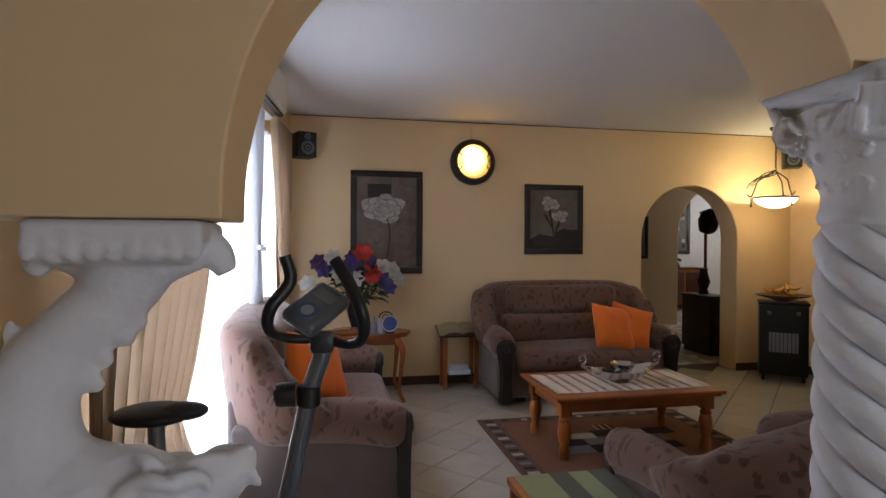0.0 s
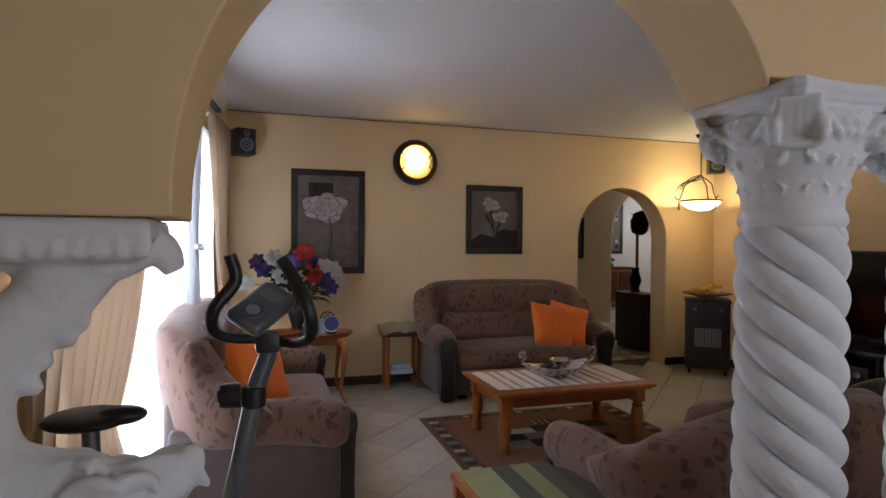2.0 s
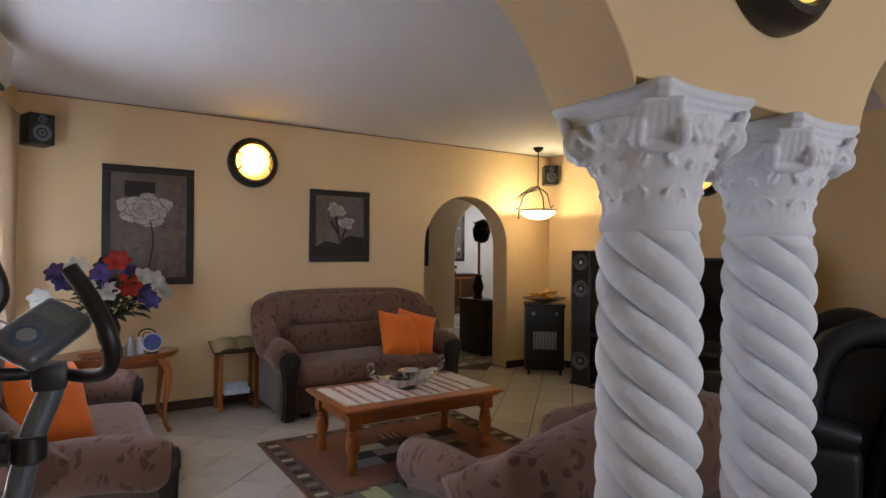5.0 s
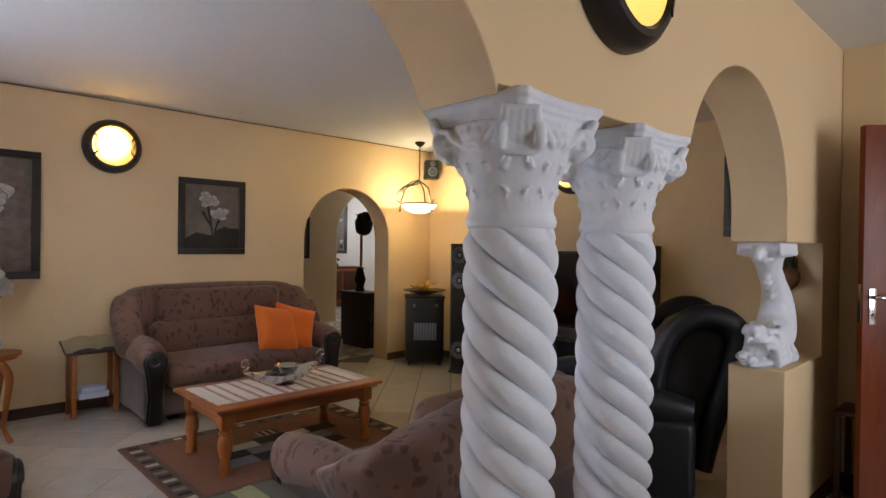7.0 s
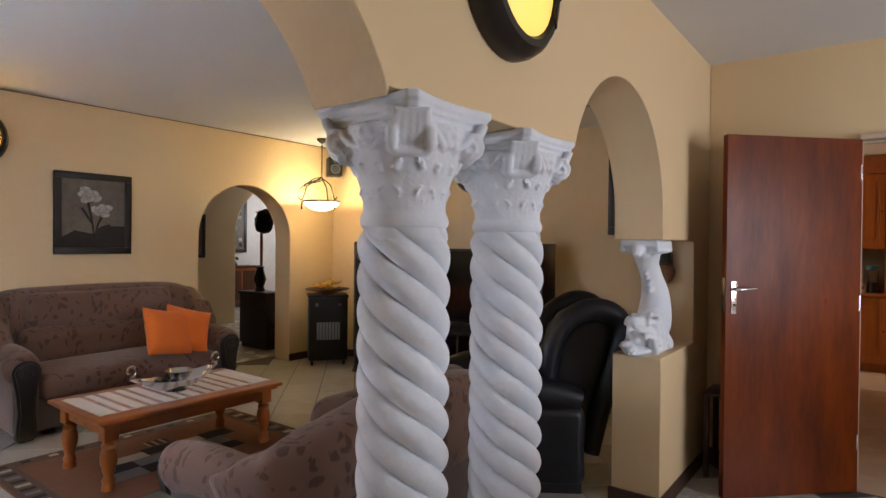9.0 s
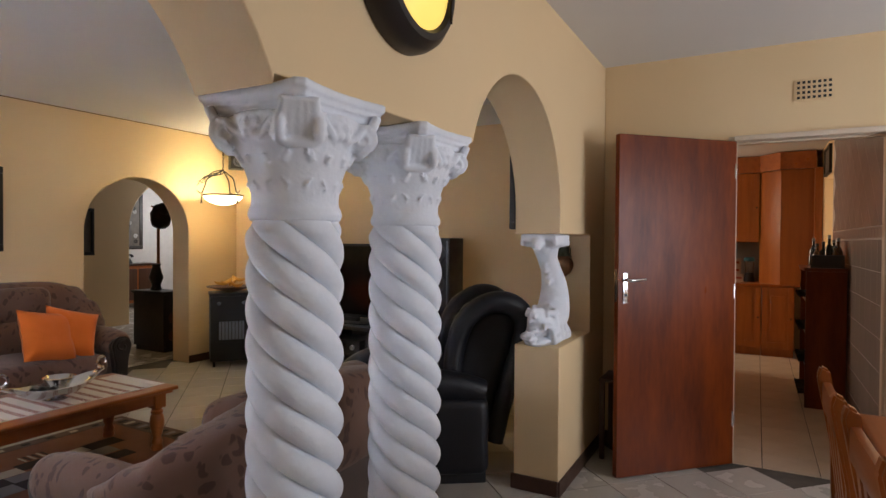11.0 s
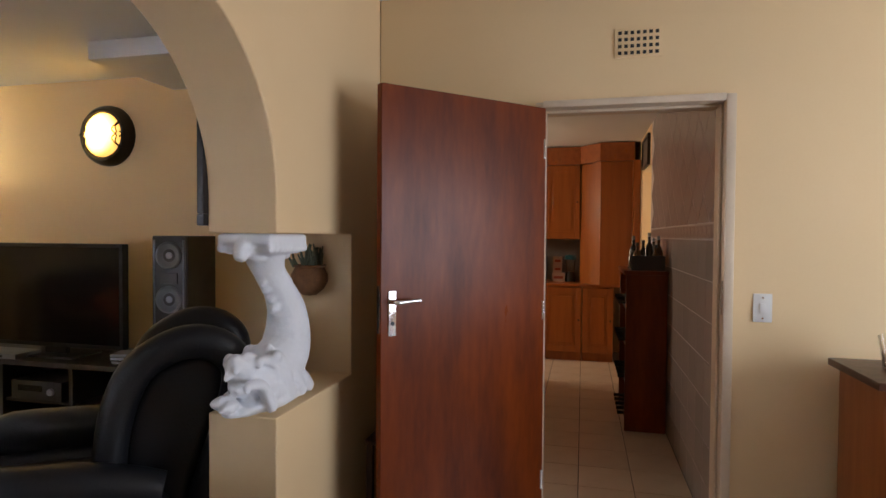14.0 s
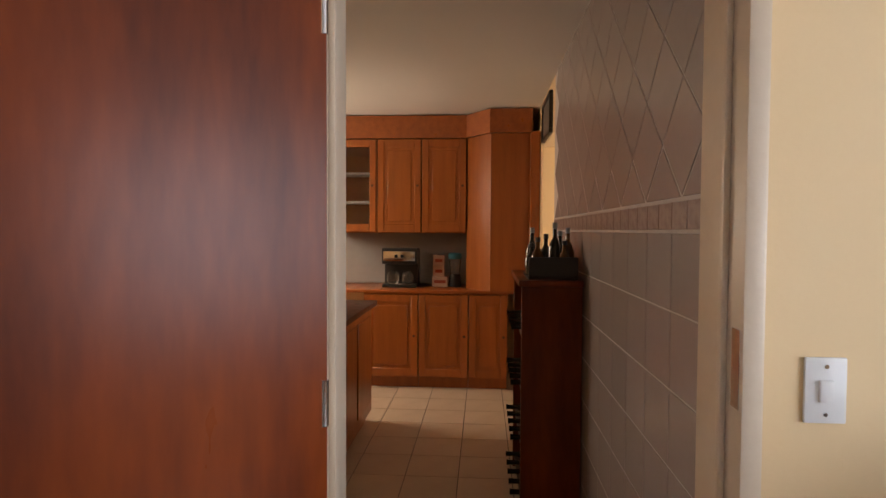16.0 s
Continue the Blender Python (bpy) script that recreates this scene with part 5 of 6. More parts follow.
# ---------------------------------------------------------------- pendant lamp
ch = thing("pendant_lamp", "wrought iron pendant lamp with a lit alabaster bowl", "pendant lamp", (5.395, 5.80, 0))
part("ceiling_rose", lathe(B(), [(0.06, CEILING), (0.06, CEILING - 0.015), (0.03, CEILING - 0.045), (0.008, CEILING - 0.055)], 20), IRON, ch)
bm = B()
z = CEILING - 0.05
i = 0
while z > 2.17:
    tube(bm, [(0.012 * math.cos(a) * (1 if i % 2 else 0.3), 0.012 * math.cos(a) * (0.3 if i % 2 else 1), z - 0.018 + 0.022 * math.sin(a)) for a in [k * 0.785 for k in range(9)]], 0.003, 5)
    z -= 0.033
    i += 1
part("chain", bm, IRON, ch)
bowl = part("bowl", lathe(B(), [(0.002, 1.775), (0.08, 1.785), (0.15, 1.815), (0.195, 1.855), (0.205, 1.88), (0.198, 1.88), (0.14, 1.83), (0.002, 1.80)], 40), BOWL_GLASS, ch, "lit mottled alabaster glass bowl")
part("rim", lathe(B(), [(0.206, 1.872), (0.214, 1.872), (0.214, 1.89), (0.206, 1.89)], 40), IRON, ch)
for k in range(3):
    a = 2.09 * k + 0.5
    c, s = math.cos(a), math.sin(a)
    part("arm", tube(B(), [(0, 0, 2.16), (0.05 * c, 0.05 * s, 2.13), (0.16 * c, 0.16 * s, 2.06), (0.19 * c, 0.19 * s, 1.98), (0.225 * c, 0.225 * s, 1.90), (0.27 * c, 0.27 * s, 1.93)], [0.006, 0.007, 0.007, 0.007, 0.008, 0.004], 7, 1, 5), IRON, ch)
    part("tassel", tube(B(), [(0.225 * c, 0.225 * s, 1.89), (0.225 * c, 0.225 * s, 1.83), (0.225 * c, 0.225 * s, 1.79)], [0.004, 0.006, 0.013], 7), IRON, ch)
bm = B()
for k in range(7):
    a = k * 0.9
    tube(bm, [(0, 0, 2.17), (0.06 * math.cos(a) - 0.08, 0.04 * math.sin(a), 2.12 + 0.02 * math.sin(k)), (-0.2 - 0.03 * math.cos(k), 0.05 * math.sin(a), 2.07), (-0.31, 0.05 * math.cos(a), 1.97 + 0.02 * k / 3)], [0.004, 0.005, 0.005, 0.002], 6, 1, 5)
part("iron_vine", bm, IRON, ch, "twisting iron vine")


# ---------------------------------------------------------------- sound and television
def small_speaker(at, turn):
    sp = thing("wall_speaker", "small black satellite speaker on the wall", "speaker", at, turn, "wall speakers")
    part("cabinet", box(B(), -0.085, 0.085, -0.1, 0.09, -0.115, 0.115, 0.008), BLACKP, sp)
    for z, r in ((-0.03, 0.062), (0.07, 0.03)):
        part("cone", lathe(B(), [(0.001, -0.095), (r * 0.3, -0.104), (r * 0.5, -0.098), (r * 0.9, -0.106), (r, -0.104), (r, -0.098)], 20, (0, 0, z), "y"), GREYP, sp)
    part("bracket", box(B(), -0.02, 0.02, 0.09, 0.16, -0.02, 0.02), BLACKP, sp)
    return sp


small_speaker((0.63, 6.08, 2.29), 22)
small_speaker((5.84, 6.08, 2.35), -32)


CONE = flat("grey_cone", (0.13, 0.14, 0.155), 0.4)


def tower(at, turn):
    sp = thing("tower_speaker", "tall black floor-standing speaker with round grey cones", "speaker", at, turn, "tower speakers")
    part("cabinet", box(B(), -0.12, 0.12, -0.16, 0.18, 0.02, 1.425, 0.006), BLACKWOOD, sp)
    part("baffle", box(B(), -0.115, 0.115, -0.172, -0.158, 0.03, 1.42, 0.004), BLACKP, sp)
    for x in (-0.106, 0.094):
        part("side_trim", box(B(), x, x + 0.012, -0.178, -0.17, 0.05, 1.40, 0.003, 1), GREYP, sp)
    for z, r in ((1.30, 0.088), (1.02, 0.088), (0.26, 0.095)):
        part("cone", lathe(B(), [(0.001, -0.166), (r * 0.25, -0.172), (r * 0.3, -0.168), (r * 0.72, -0.178), (r * 0.8, -0.186), (r * 0.9, -0.188), (r, -0.182), (r, -0.165)], 30, (0, 0, z), "y"), CONE, sp, "grey speaker cone")
        part("dust_cap", lathe(B(), [(0.001, -0.182), (r * 0.2, -0.178), (r * 0.28, -0.17), (0.001, -0.165)], 18, (0, 0, z), "y"), SILVERP, sp)
    part("tweeter_plate", box(B(), -0.06, 0.06, -0.18, -0.17, 1.12, 1.19, 0.006), BLACKWOOD, sp)
    part("foot", box(B(), -0.13, 0.13, -0.17, 0.19, 0, 0.022, 0.004), BLACKP, sp)
    return sp


tower((5.58, 3.12, 0), -84)
tower((5.56, 5.16, 0), -76)
tv = thing("television", "large black flat screen television, switched off", "television", (5.58, 4.18, 0.575), -90)
part("bezel", box(B(), -0.585, 0.585, -0.02, 0.04, 0.06, 0.79, 0.008), BLACKP, tv)
part("screen", box(B(), -0.56, 0.56, -0.023, -0.018, 0.09, 0.765), SCREEN, tv)
part("neck", box(B(), -0.09, 0.09, 0.0, 0.04, 0.01, 0.08, 0.006), BLACKP, tv)
part("foot", box(B(), -0.26, 0.26, -0.12, 0.14, 0, 0.014, 0.005), BLACKP, tv)
ts = thing("television_stand", "low black television stand with open shelves", "tv stand", (5.62, 4.15, 0), -90)
part("top", box(B(), -0.86, 0.86, -0.26, 0.30, 0.54, 0.575, 0.006), BLACKWOOD, ts)
for x in (-0.84, -0.29, 0.29, 0.81):
    part("upright", box(B(), x, x + 0.03, -0.24, 0.29, 0, 0.54, 0.003, 1), BLACKWOOD, ts)
part("shelf", box(B(), -0.81, 0.81, -0.22, 0.28, 0.28, 0.30, 0.003, 1), BLACKWOOD, ts)
part("back", box(B(), -0.84, 0.84, 0.28, 0.30, 0, 0.54), BLACKWOOD, ts)
part("base", box(B(), -0.84, 0.84, -0.23, 0.28, 0, 0.05, 0.004), BLACKWOOD, ts)
for i in range(5):
    solo("disc_case", box(B(), -0.11, 0.11, -0.075, 0.075, 0, 0.014, 0.002, 1), (SILVERP, BLACKP, BLUEW, GREYP, SILVERP)[i], "flat disc case stacked on the television stand", "disc case", (5.50 + 0.01 * (i % 2), 3.46, 0.575 + 0.0145 * i), 80 + 7 * i, "stacked disc cases")
dp = thing("disc_player", "slim silver disc player below the television", "disc player", (5.45, 4.5, 0.575), -90)
part("case", box(B(), -0.21, 0.21, -0.08, 0.12, 0, 0.035, 0.004), SILVERP, dp)
part("display", box(B(), -0.05, 0.1, -0.083, -0.079, 0.01, 0.025), BLACKP, dp)
am = thing("amplifier", "black amplifier on the shelf of the stand", "amplifier", (5.5, 4.15, 0.30), -90)
part("case", box(B(), -0.21, 0.21, -0.1, 0.2, 0, 0.13, 0.004), BLACKP, am)
part("knob", lathe(B(), [(0.001, -0.12), (0.022, -0.12), (0.025, -0.1)], 18, (0.13, 0, 0.065), "y"), SILVERP, am)
part("display", box(B(), -0.15, 0.05, -0.103, -0.099, 0.06, 0.1), SCREEN, am)
nb = solo("notebook", box(B(), -0.09, 0.09, -0.007, 0.007, 0, 0.16, 0.002, 1), PAPER, "pale paper leaning in the stand", "papers", (5.37, 4.62, 0.06), -80)

# gas heater with a fruit bowl
ht = thing("gas_heater", "black cabinet gas heater in the corner", "heater", (5.50, 5.80, 0), -38)
part("case", box(B(), -0.22, 0.22, -0.17, 0.2, 0.06, 0.78, 0.02), BLACKP, ht)
part("top_panel", box(B(), -0.23, 0.23, -0.18, 0.2, 0.775, 0.81, 0.012), BLACKP, ht)
part("grille_plate", box(B(), -0.13, 0.13, -0.178, -0.168, 0.30, 0.50, 0.003, 1), SILVERP, ht, "pale radiant plates")
for i in range(9):
    part("grille_bar", tube(B(), [(-0.14 + 0.035 * i, -0.186, 0.28), (-0.14 + 0.035 * i, -0.186, 0.52)], 0.003, 6), IRON, ht)
for x in (-0.13, 0.13):
    part("knob", lathe(B(), [(0.001, -0.195), (0.02, -0.19), (0.02, -0.17)], 14, (x, 0, 0.70), "y"), GREYP, ht)
for x in (-0.18, 0.18):
    for y in (-0.13, 0.16):
        part("castor", lathe(B(), [(0.001, -0.012), (0.03, -0.012), (0.03, 0.012), (0.001, 0.012)], 14, (x, y, 0.03), "x"), BLACKP, ht)
fb = solo("fruit_bowl", lathe(B(), [(0.06, 0), (0.07, 0.006), (0.13, 0.03), (0.25, 0.06), (0.255, 0.068), (0.13, 0.042), (0.01, 0.02)], 36), DWOOD, "wide shallow dark wooden fruit bowl", "bowl", (5.49, 5.79, 0.81))
FRUIT = flat("ripe_yellow_fruit", (0.62, 0.34, 0.05), 0.5)
for k in range(7):
    a = k * 0.9
    o = solo("banana", tube(B(), [(-0.085, 0, 0.035), (-0.05, 0, 0.01), (0, 0, 0.0), (0.05, 0, 0.01), (0.088, 0, 0.04)], [0.006, 0.016, 0.019, 0.016, 0.005], 8, 1, 3), FRUIT, "ripe yellow banana in the fruit bowl", "banana", (0, 0, 0), 0, "bananas")
    o.matrix_basis = pose(5.49 + 0.08 * math.cos(a), 5.79 + 0.08 * math.sin(a), 0.875 + 0.012 * k, 14 * math.sin(k * 2), 12, k * 47)

# ---------------------------------------------------------------- leather recliner, facing the far wall
rc = thing("recliner_chair", "black leather recliner chair with padded back and arms", "armchair", (4.11, 2.48, 0), 214)
side_line = [(0.17, 0.44), (0.155, 0.62), (0.18, 0.80), (0.24, 0.94), (0.34, 1.015), (0.44, 1.04), (0.54, 1.01), (0.60, 0.92), (0.565, 0.74), (0.48, 0.48), (0.42, 0.2), (0.25, 0.2)]
bm = B()
prism(bm, side_line, "yz", -0.27, 0.27)
bmesh.ops.bevel(bm, geom=[e for e in bm.edges if e.calc_length() < 0.6], offset=0.085, segments=6, affect="EDGES", clamp_overlap=True)
melt(part("backrest", bm, LEATHER, rc, "padded leather back"), 0.018, 22)
for x in (-0.285, 0.285):
    edge = [(x, y * 0.98 + 0.01, z) for y, z in side_line[:11]]
    part("side_bolster", tube(B(), edge, [0.05, 0.056, 0.06, 0.062, 0.064, 0.066, 0.066, 0.064, 0.06, 0.056, 0.05], 14, 1, 4), LEATHER, rc, "rounded side bolster")
for x in (-0.12, 0.12):
    part("back_seam", tube(B(), [(x, y - 0.001, z + 0.002) for y, z in side_line[:7]], 0.006, 6, 1, 3), BLACKP, rc)
part("seat", soft(B(), -0.27, 0.27, -0.55, 0.15, 0.25, 0.47, 0.07, 0.03, 2), LEATHER, rc)
part("footrest", soft(B(), -0.26, 0.26, -0.66, -0.52, 0.12, 0.44, 0.06, 0, 4), LEATHER, rc)
for s in (-1, 1):
    part("arm", soft(B(), min(s * 0.26, s * 0.45), max(s * 0.26, s * 0.45), -0.52, 0.36, 0.06, 0.50, 0.05, 0, 5), LEATHER, rc)
    part("arm_pad", tube(B(), [(s * 0.36, 0.34, 0.52), (s * 0.36, 0.1, 0.56), (s * 0.36, -0.3, 0.565), (s * 0.36, -0.50, 0.50)], [0.08, 0.105, 0.11, 0.07], 16, 0.85, 6), LEATHER, rc, "rounded arm pad")
part("base", box(B(), -0.40, 0.40, -0.45, 0.35, 0, 0.08, 0.01), BLACKP, rc)

# ---------------------------------------------------------------- dining corner
dt = thing("dining_table", "orange varnished pine dining table", "dining table", (2.80, -0.20, 0))
part("tabletop", box(B(), -0.80, 0.80, -0.46, 0.46, 0.725, 0.76, 0.012, 3), PINE_H, dt)
for y in (-1, 1):
    part("apron", box(B(), -0.68, 0.68, y * 0.38 - 0.012, y * 0.38 + 0.012, 0.63, 0.725), PINE_H, dt)
for x in (-1, 1):
    part("apron", box(B(), x * 0.70 - 0.012, x * 0.70 + 0.012, -0.37, 0.37, 0.63, 0.725), PINE_H, dt)
    for y in (-1, 1):
        part("leg", lathe(box(B(), x * 0.70 - 0.045, x * 0.70 + 0.045, y * 0.37 - 0.045, y * 0.37 + 0.045, 0.6, 0.725, 0.004, 1),
                          [(0.03, 0), (0.035, 0.02), (0.028, 0.08), (0.04, 0.2), (0.046, 0.4), (0.035, 0.52), (0.045, 0.55), (0.04, 0.60)], 20, (x * 0.70, y * 0.37, 0)), PINE, dt)


def dining_chair(at, turn):
    c = thing("dining_chair", "orange pine dining chair with slatted back", "chair", at, turn, "chairs round the dining table")
    # faces -y
    part("seat", box(B(), -0.21, 0.21, -0.22, 0.20, 0.43, 0.46, 0.01), PINE_H, c)
    for x in (-1, 1):
        bm = B()
        pts = [(0.19, 0), (0.235, 0), (0.215, 0.45), (0.225, 0.75), (0.265, 0.97), (0.255, 1.005), (0.228, 0.99), (0.19, 0.76), (0.175, 0.45)]
        prism(bm, pts, "yz", x * 0.195 - 0.021, x * 0.195 + 0.021)
        bmesh.ops.bevel(bm, geom=bm.edges[:], offset=0.007, segments=2, affect="EDGES")
        part("back_post", bm, PINE, c)
        part("front_leg", box(B(), x * 0.18 - 0.02, x * 0.18 + 0.02, -0.21, -0.17, 0, 0.43, 0.005, 1), PINE, c)
        part("stretcher", box(B(), x * 0.185 - 0.01, x * 0.185 + 0.01, -0.18, 0.2, 0.18, 0.205, 0.003, 1), PINE, c)
    part("top_rail", box(B(), -0.178, 0.178, 0.225, 0.25, 0.87, 0.955, 0.008), PINE_H, c)
    part("lower_rail", box(B(), -0.178, 0.178, 0.19, 0.212, 0.56, 0.60, 0.005), PINE_H, c)
    for i in range(4):
        x = -0.12 + 0.08 * i
        bm = B()
        prism(bm, [(0.195, 0.59), (0.21, 0.59), (0.243, 0.88), (0.23, 0.88)], "yz", x - 0.02, x + 0.02)
        part("slat", bm, PINE, c)
    part("seat_rail", box(B(), -0.18, 0.18, -0.2, -0.18, 0.37, 0.43), PINE, c)
    return c


dc = dining_chair((2.98, 0.16, 0), 0)
copy_thing(dc, pose(2.48, 0.14, 0, 0, 0, 2))
copy_thing(dc, pose(3.76, -0.45, 0, 0, 0, -92))

sv = thing("sideboard", "reddish wooden sideboard with a dark top", "sideboard", (4.72, -1.0, 0))
part("body", box(B(), -0.19, 0.2, -0.52, 0.52, 0.06, 0.92, 0.005), PINE, sv)
part("top", box(B(), -0.22, 0.21, -0.56, 0.56, 0.92, 0.95, 0.006), DWOOD, sv, "dark stained top")
part("plinth", box(B(), -0.16, 0.19, -0.48, 0.48, 0, 0.06), DWOOD, sv)
for y in (-0.26, 0.26):
    d = part("cabinet_door", box(B(), -0.205, -0.188, y - 0.245, y + 0.245, 0.1, 0.88, 0.004), PINE, sv)
    part("knob", lathe(B(), [(0.001, -0.235), (0.014, -0.23), (0.01, -0.2)], 12, (0, y * 0.25, 0.55), "x"), DWOOD, d)
gb = solo("crystal_bowl", lathe(B(), [(0.05, 0), (0.07, 0.004), (0.075, 0.06), (0.085, 0.125), (0.08, 0.125), (0.068, 0.06), (0.06, 0.012), (0.01, 0.01)], 16), CLEAR, "cut crystal bowl on the sideboard", "bowl", (4.72, -0.62, 0.95))
gb2 = solo("crystal_glass", lathe(B(), [(0.035, 0), (0.04, 0.004), (0.042, 0.10), (0.038, 0.10), (0.034, 0.012), (0.005, 0.01)], 14), CLEAR, "cut crystal tumbler on the sideboard", "glass", (4.62, -0.76, 0.95))

sb = thing("corner_shelf", "low dark wooden stand behind the open door", "stand", (4.80, 1.36, 0))
part("top", box(B(), -0.13, 0.16, -0.13, 0.13, 0.50, 0.52, 0.004), DWOOD, sb)
for x in (-0.11, 0.14):
    for y in (-0.11, 0.11):
        part("leg", box(B(), x - 0.015, x + 0.015, y - 0.015, y + 0.015, 0, 0.5, 0.003, 1), DWOOD, sb)


# ---------------------------------------------------------------- kitchen
def panel_door(parent, x, y0, y1, z0, z1, glazed=False):
    """A framed pine door facing -x at x."""
    d = part("cabinet_door", box(box(B(), x - 0.02, x, y0, y0 + 0.06, z0, z1, 0.003, 1), x - 0.02, x, y1 - 0.06, y1, z0, z1, 0.003, 1), PINE, parent)
    for a, b in ((z0, z0 + 0.07), (z1 - 0.07, z1)):
        part("rail", box(B(), x - 0.0195, x, y0 + 0.06, y1 - 0.06, a, b, 0.002, 1), PINE, d)
    if glazed:
        part("glass", box(B(), x - 0.012, x - 0.008, y0 + 0.06, y1 - 0.06, z0 + 0.07, z1 - 0.07), CLEAR, d)
    else:
        part("panel", box(B(), x - 0.013, x, y0 + 0.06, y1 - 0.06, z0 + 0.07, z1 - 0.07, 0.0), PINE, d)
        part("raised_field", box(B(), x - 0.019, x - 0.012, y0 + 0.09, y1 - 0.09, z0 + 0.10, z1 - 0.10, 0.006, 1), PINE, d)
    part("knob", lathe(B(), [(0.001, -0.03), (0.012, -0.026), (0.007, -0.005)], 12, (x - 0.018, y0 + 0.03, (z0 + z1) / 2), "x"), DWOOD, d)
    return d


def unit(y0, y1, low):
    x = 9.06 if low else 9.30
    z0, z1 = (0.1, 0.86) if low else (1.40, 2.28)
    u = thing("base_cabinet" if low else "wall_cabinet", "orange knotty pine kitchen %s cabinet" % ("base" if low else "wall"), "cabinet", (0, 0, 0), 0, "pine kitchen cabinets")
    part("body", box(B(), x + 0.002, 9.70, y0 + 0.002, y1 - 0.002, z0, z1), PINE, u)
    panel_door(u, x, y0 + 0.006, y1 - 0.006, z0 + 0.01, z1 - 0.01)
    if low:
        part("toe_kick", box(B(), x + 0.04, 9.68, y0 + 0.002, y1 - 0.002, 0, 0.1), PINE, u)
    return u


for a, b in ((0.20, 0.55), (0.55, 1.0), (1.0, 1.50)):
    unit(a, b, True)
for a, b in ((0.58, 1.0), (1.0, 1.42)):
    unit(a, b, False)
gu = thing("glazed_wall_cabinet", "pine wall cabinet with glass door and shelves", "cabinet", (0, 0, 0))
part("body", box(box(box(B(), 9.60, 9.70, 1.424, 1.90, 1.40, 2.28), 9.30, 9.60, 1.424, 1.44, 1.40, 2.28), 9.30, 9.60, 1.88, 1.90, 1.40, 2.28), PINE, gu)
for z in (1.40, 1.68, 1.95, 2.26):
    part("shelf", box(B(), 9.31, 9.60, 1.44, 1.88, z, z + 0.018), PLASTIC_W if 1.5 < z < 2.2 else PINE, gu)
panel_door(gu, 9.298, 1.43, 1.895, 1.41, 2.27, True)
cu = thing("corner_cabinet", "tall diagonal pine corner cabinet", "cabinet", (0, 0, 0))
bm = B()
prism(bm, [(9.30, 0.578), (9.70, 0.578), (9.70, 0.02), (9.02, 0.02), (9.02, 0.36)], "xy", 0.89, 2.28)
part("body", bm, PINE, cu)
dd = part("cabinet_door", box(B(), 0.03, 0.32, -0.022, -0.002, 0.0, 1.12, 0.004), PINE, cu)
dd.matrix_basis = pose(9.02, 0.36, 1.12, 0, 0, 38)
part("raised_field", box(B(), 0.085, 0.265, -0.03, -0.021, 0.08, 1.04, 0.007, 1), PINE, dd)
fa = thing("cabinet_fascia", "pine fascia above the wall cabinets", "fascia", (0, 0, 0))
bm = B()
prism(bm, [(9.27, 2.0), (9.70, 2.0), (9.70, 0.0), (8.99, 0.0), (8.99, 0.37), (9.27, 0.585)], "xy", 2.282, 2.49)
part("board", bm, PINE_H, fa)
tall = thing("tall_cabinet", "tall plain pine cabinet side beside the corner", "cabinet", (0, 0, 0))
part("side", box(B(), 8.92, 9.69, -0.06, 0.018, 0.0, 2.28, 0.004), PINE, tall)
wt = thing("worktop", "orange wooden kitchen worktop", "worktop", (0, 0, 0))
part("slab", box(B(), 9.03, 9.70, 0.02, 1.98, 0.862, 0.89, 0.004), PINE_H, wt)
part("splashback", box(B(), 9.684, 9.699, 0.58, 2.0, 0.892, 1.40), flat("grey_splash_tile", (0.30, 0.28, 0.27), 0.4), wt, "grey tiled splashback")
pu = thing("peninsula_cabinet", "pine kitchen peninsula cabinet", "cabinet", (0, 0, 0))
part("body", box(B(), 7.10, 8.15, 1.25, 1.85, 0.08, 0.86, 0.004), PINE, pu)
part("toe_kick", box(B(), 7.14, 8.11, 1.29, 1.81, 0, 0.08), PINE, pu)
part("end_panel", box(B(), 7.088, 7.099, 1.30, 1.80, 0.14, 0.80, 0.003, 1), PINE, pu)
for x in (7.15, 7.65):
    part("side_panel", box(B(), x, x + 0.45, 1.24, 1.249, 0.16, 0.80, 0.003, 1), PINE, pu)
pw = solo("peninsula_worktop", box(B(), 7.05, 8.19, 1.215, 1.88, 0.862, 0.90, 0.006), DWOOD, "dark wooden peninsula worktop", "worktop")
jar = solo("glass_jar", lathe(B(), [(0.05, 0), (0.055, 0.01), (0.055, 0.12), (0.04, 0.14), (0.042, 0.16), (0.03, 0.16), (0.01, 0.02)], 18), SILVERP, "shiny jar on the peninsula", "jar", (7.4, 1.32, 0.90))
cm = thing("coffee_machine", "black and silver coffee machine on the worktop", "coffee machine", (9.35, 1.2, 0.89))
part("housing", box(B(), 0.02, 0.2, -0.16, 0.16, 0, 0.36, 0.012), BLACKP, cm)
part("head", box(B(), -0.12, 0.04, -0.165, 0.165, 0.22, 0.37, 0.012), BLACKP, cm)
part("front_plate", box(B(), -0.128, -0.118, -0.15, 0.15, 0.25, 0.34, 0.004), CHROME, cm, "silver front plate")
part("drip_tray", box(B(), -0.12, 0.02, -0.16, 0.16, 0, 0.03, 0.005), BLACKP, cm)
for y in (-0.07, 0.07):
    part("carafe", lathe(B(), [(0.04, 0.03), (0.055, 0.05), (0.055, 0.11), (0.035, 0.15)], 16, (-0.04, y, 0)), CLEAR, cm)
    part("dial", lathe(B(), [(0.001, -0.14), (0.016, -0.138), (0.016, -0.125)], 12, (0, y * 0.4, 0.295), "x"), BLACKP, cm)
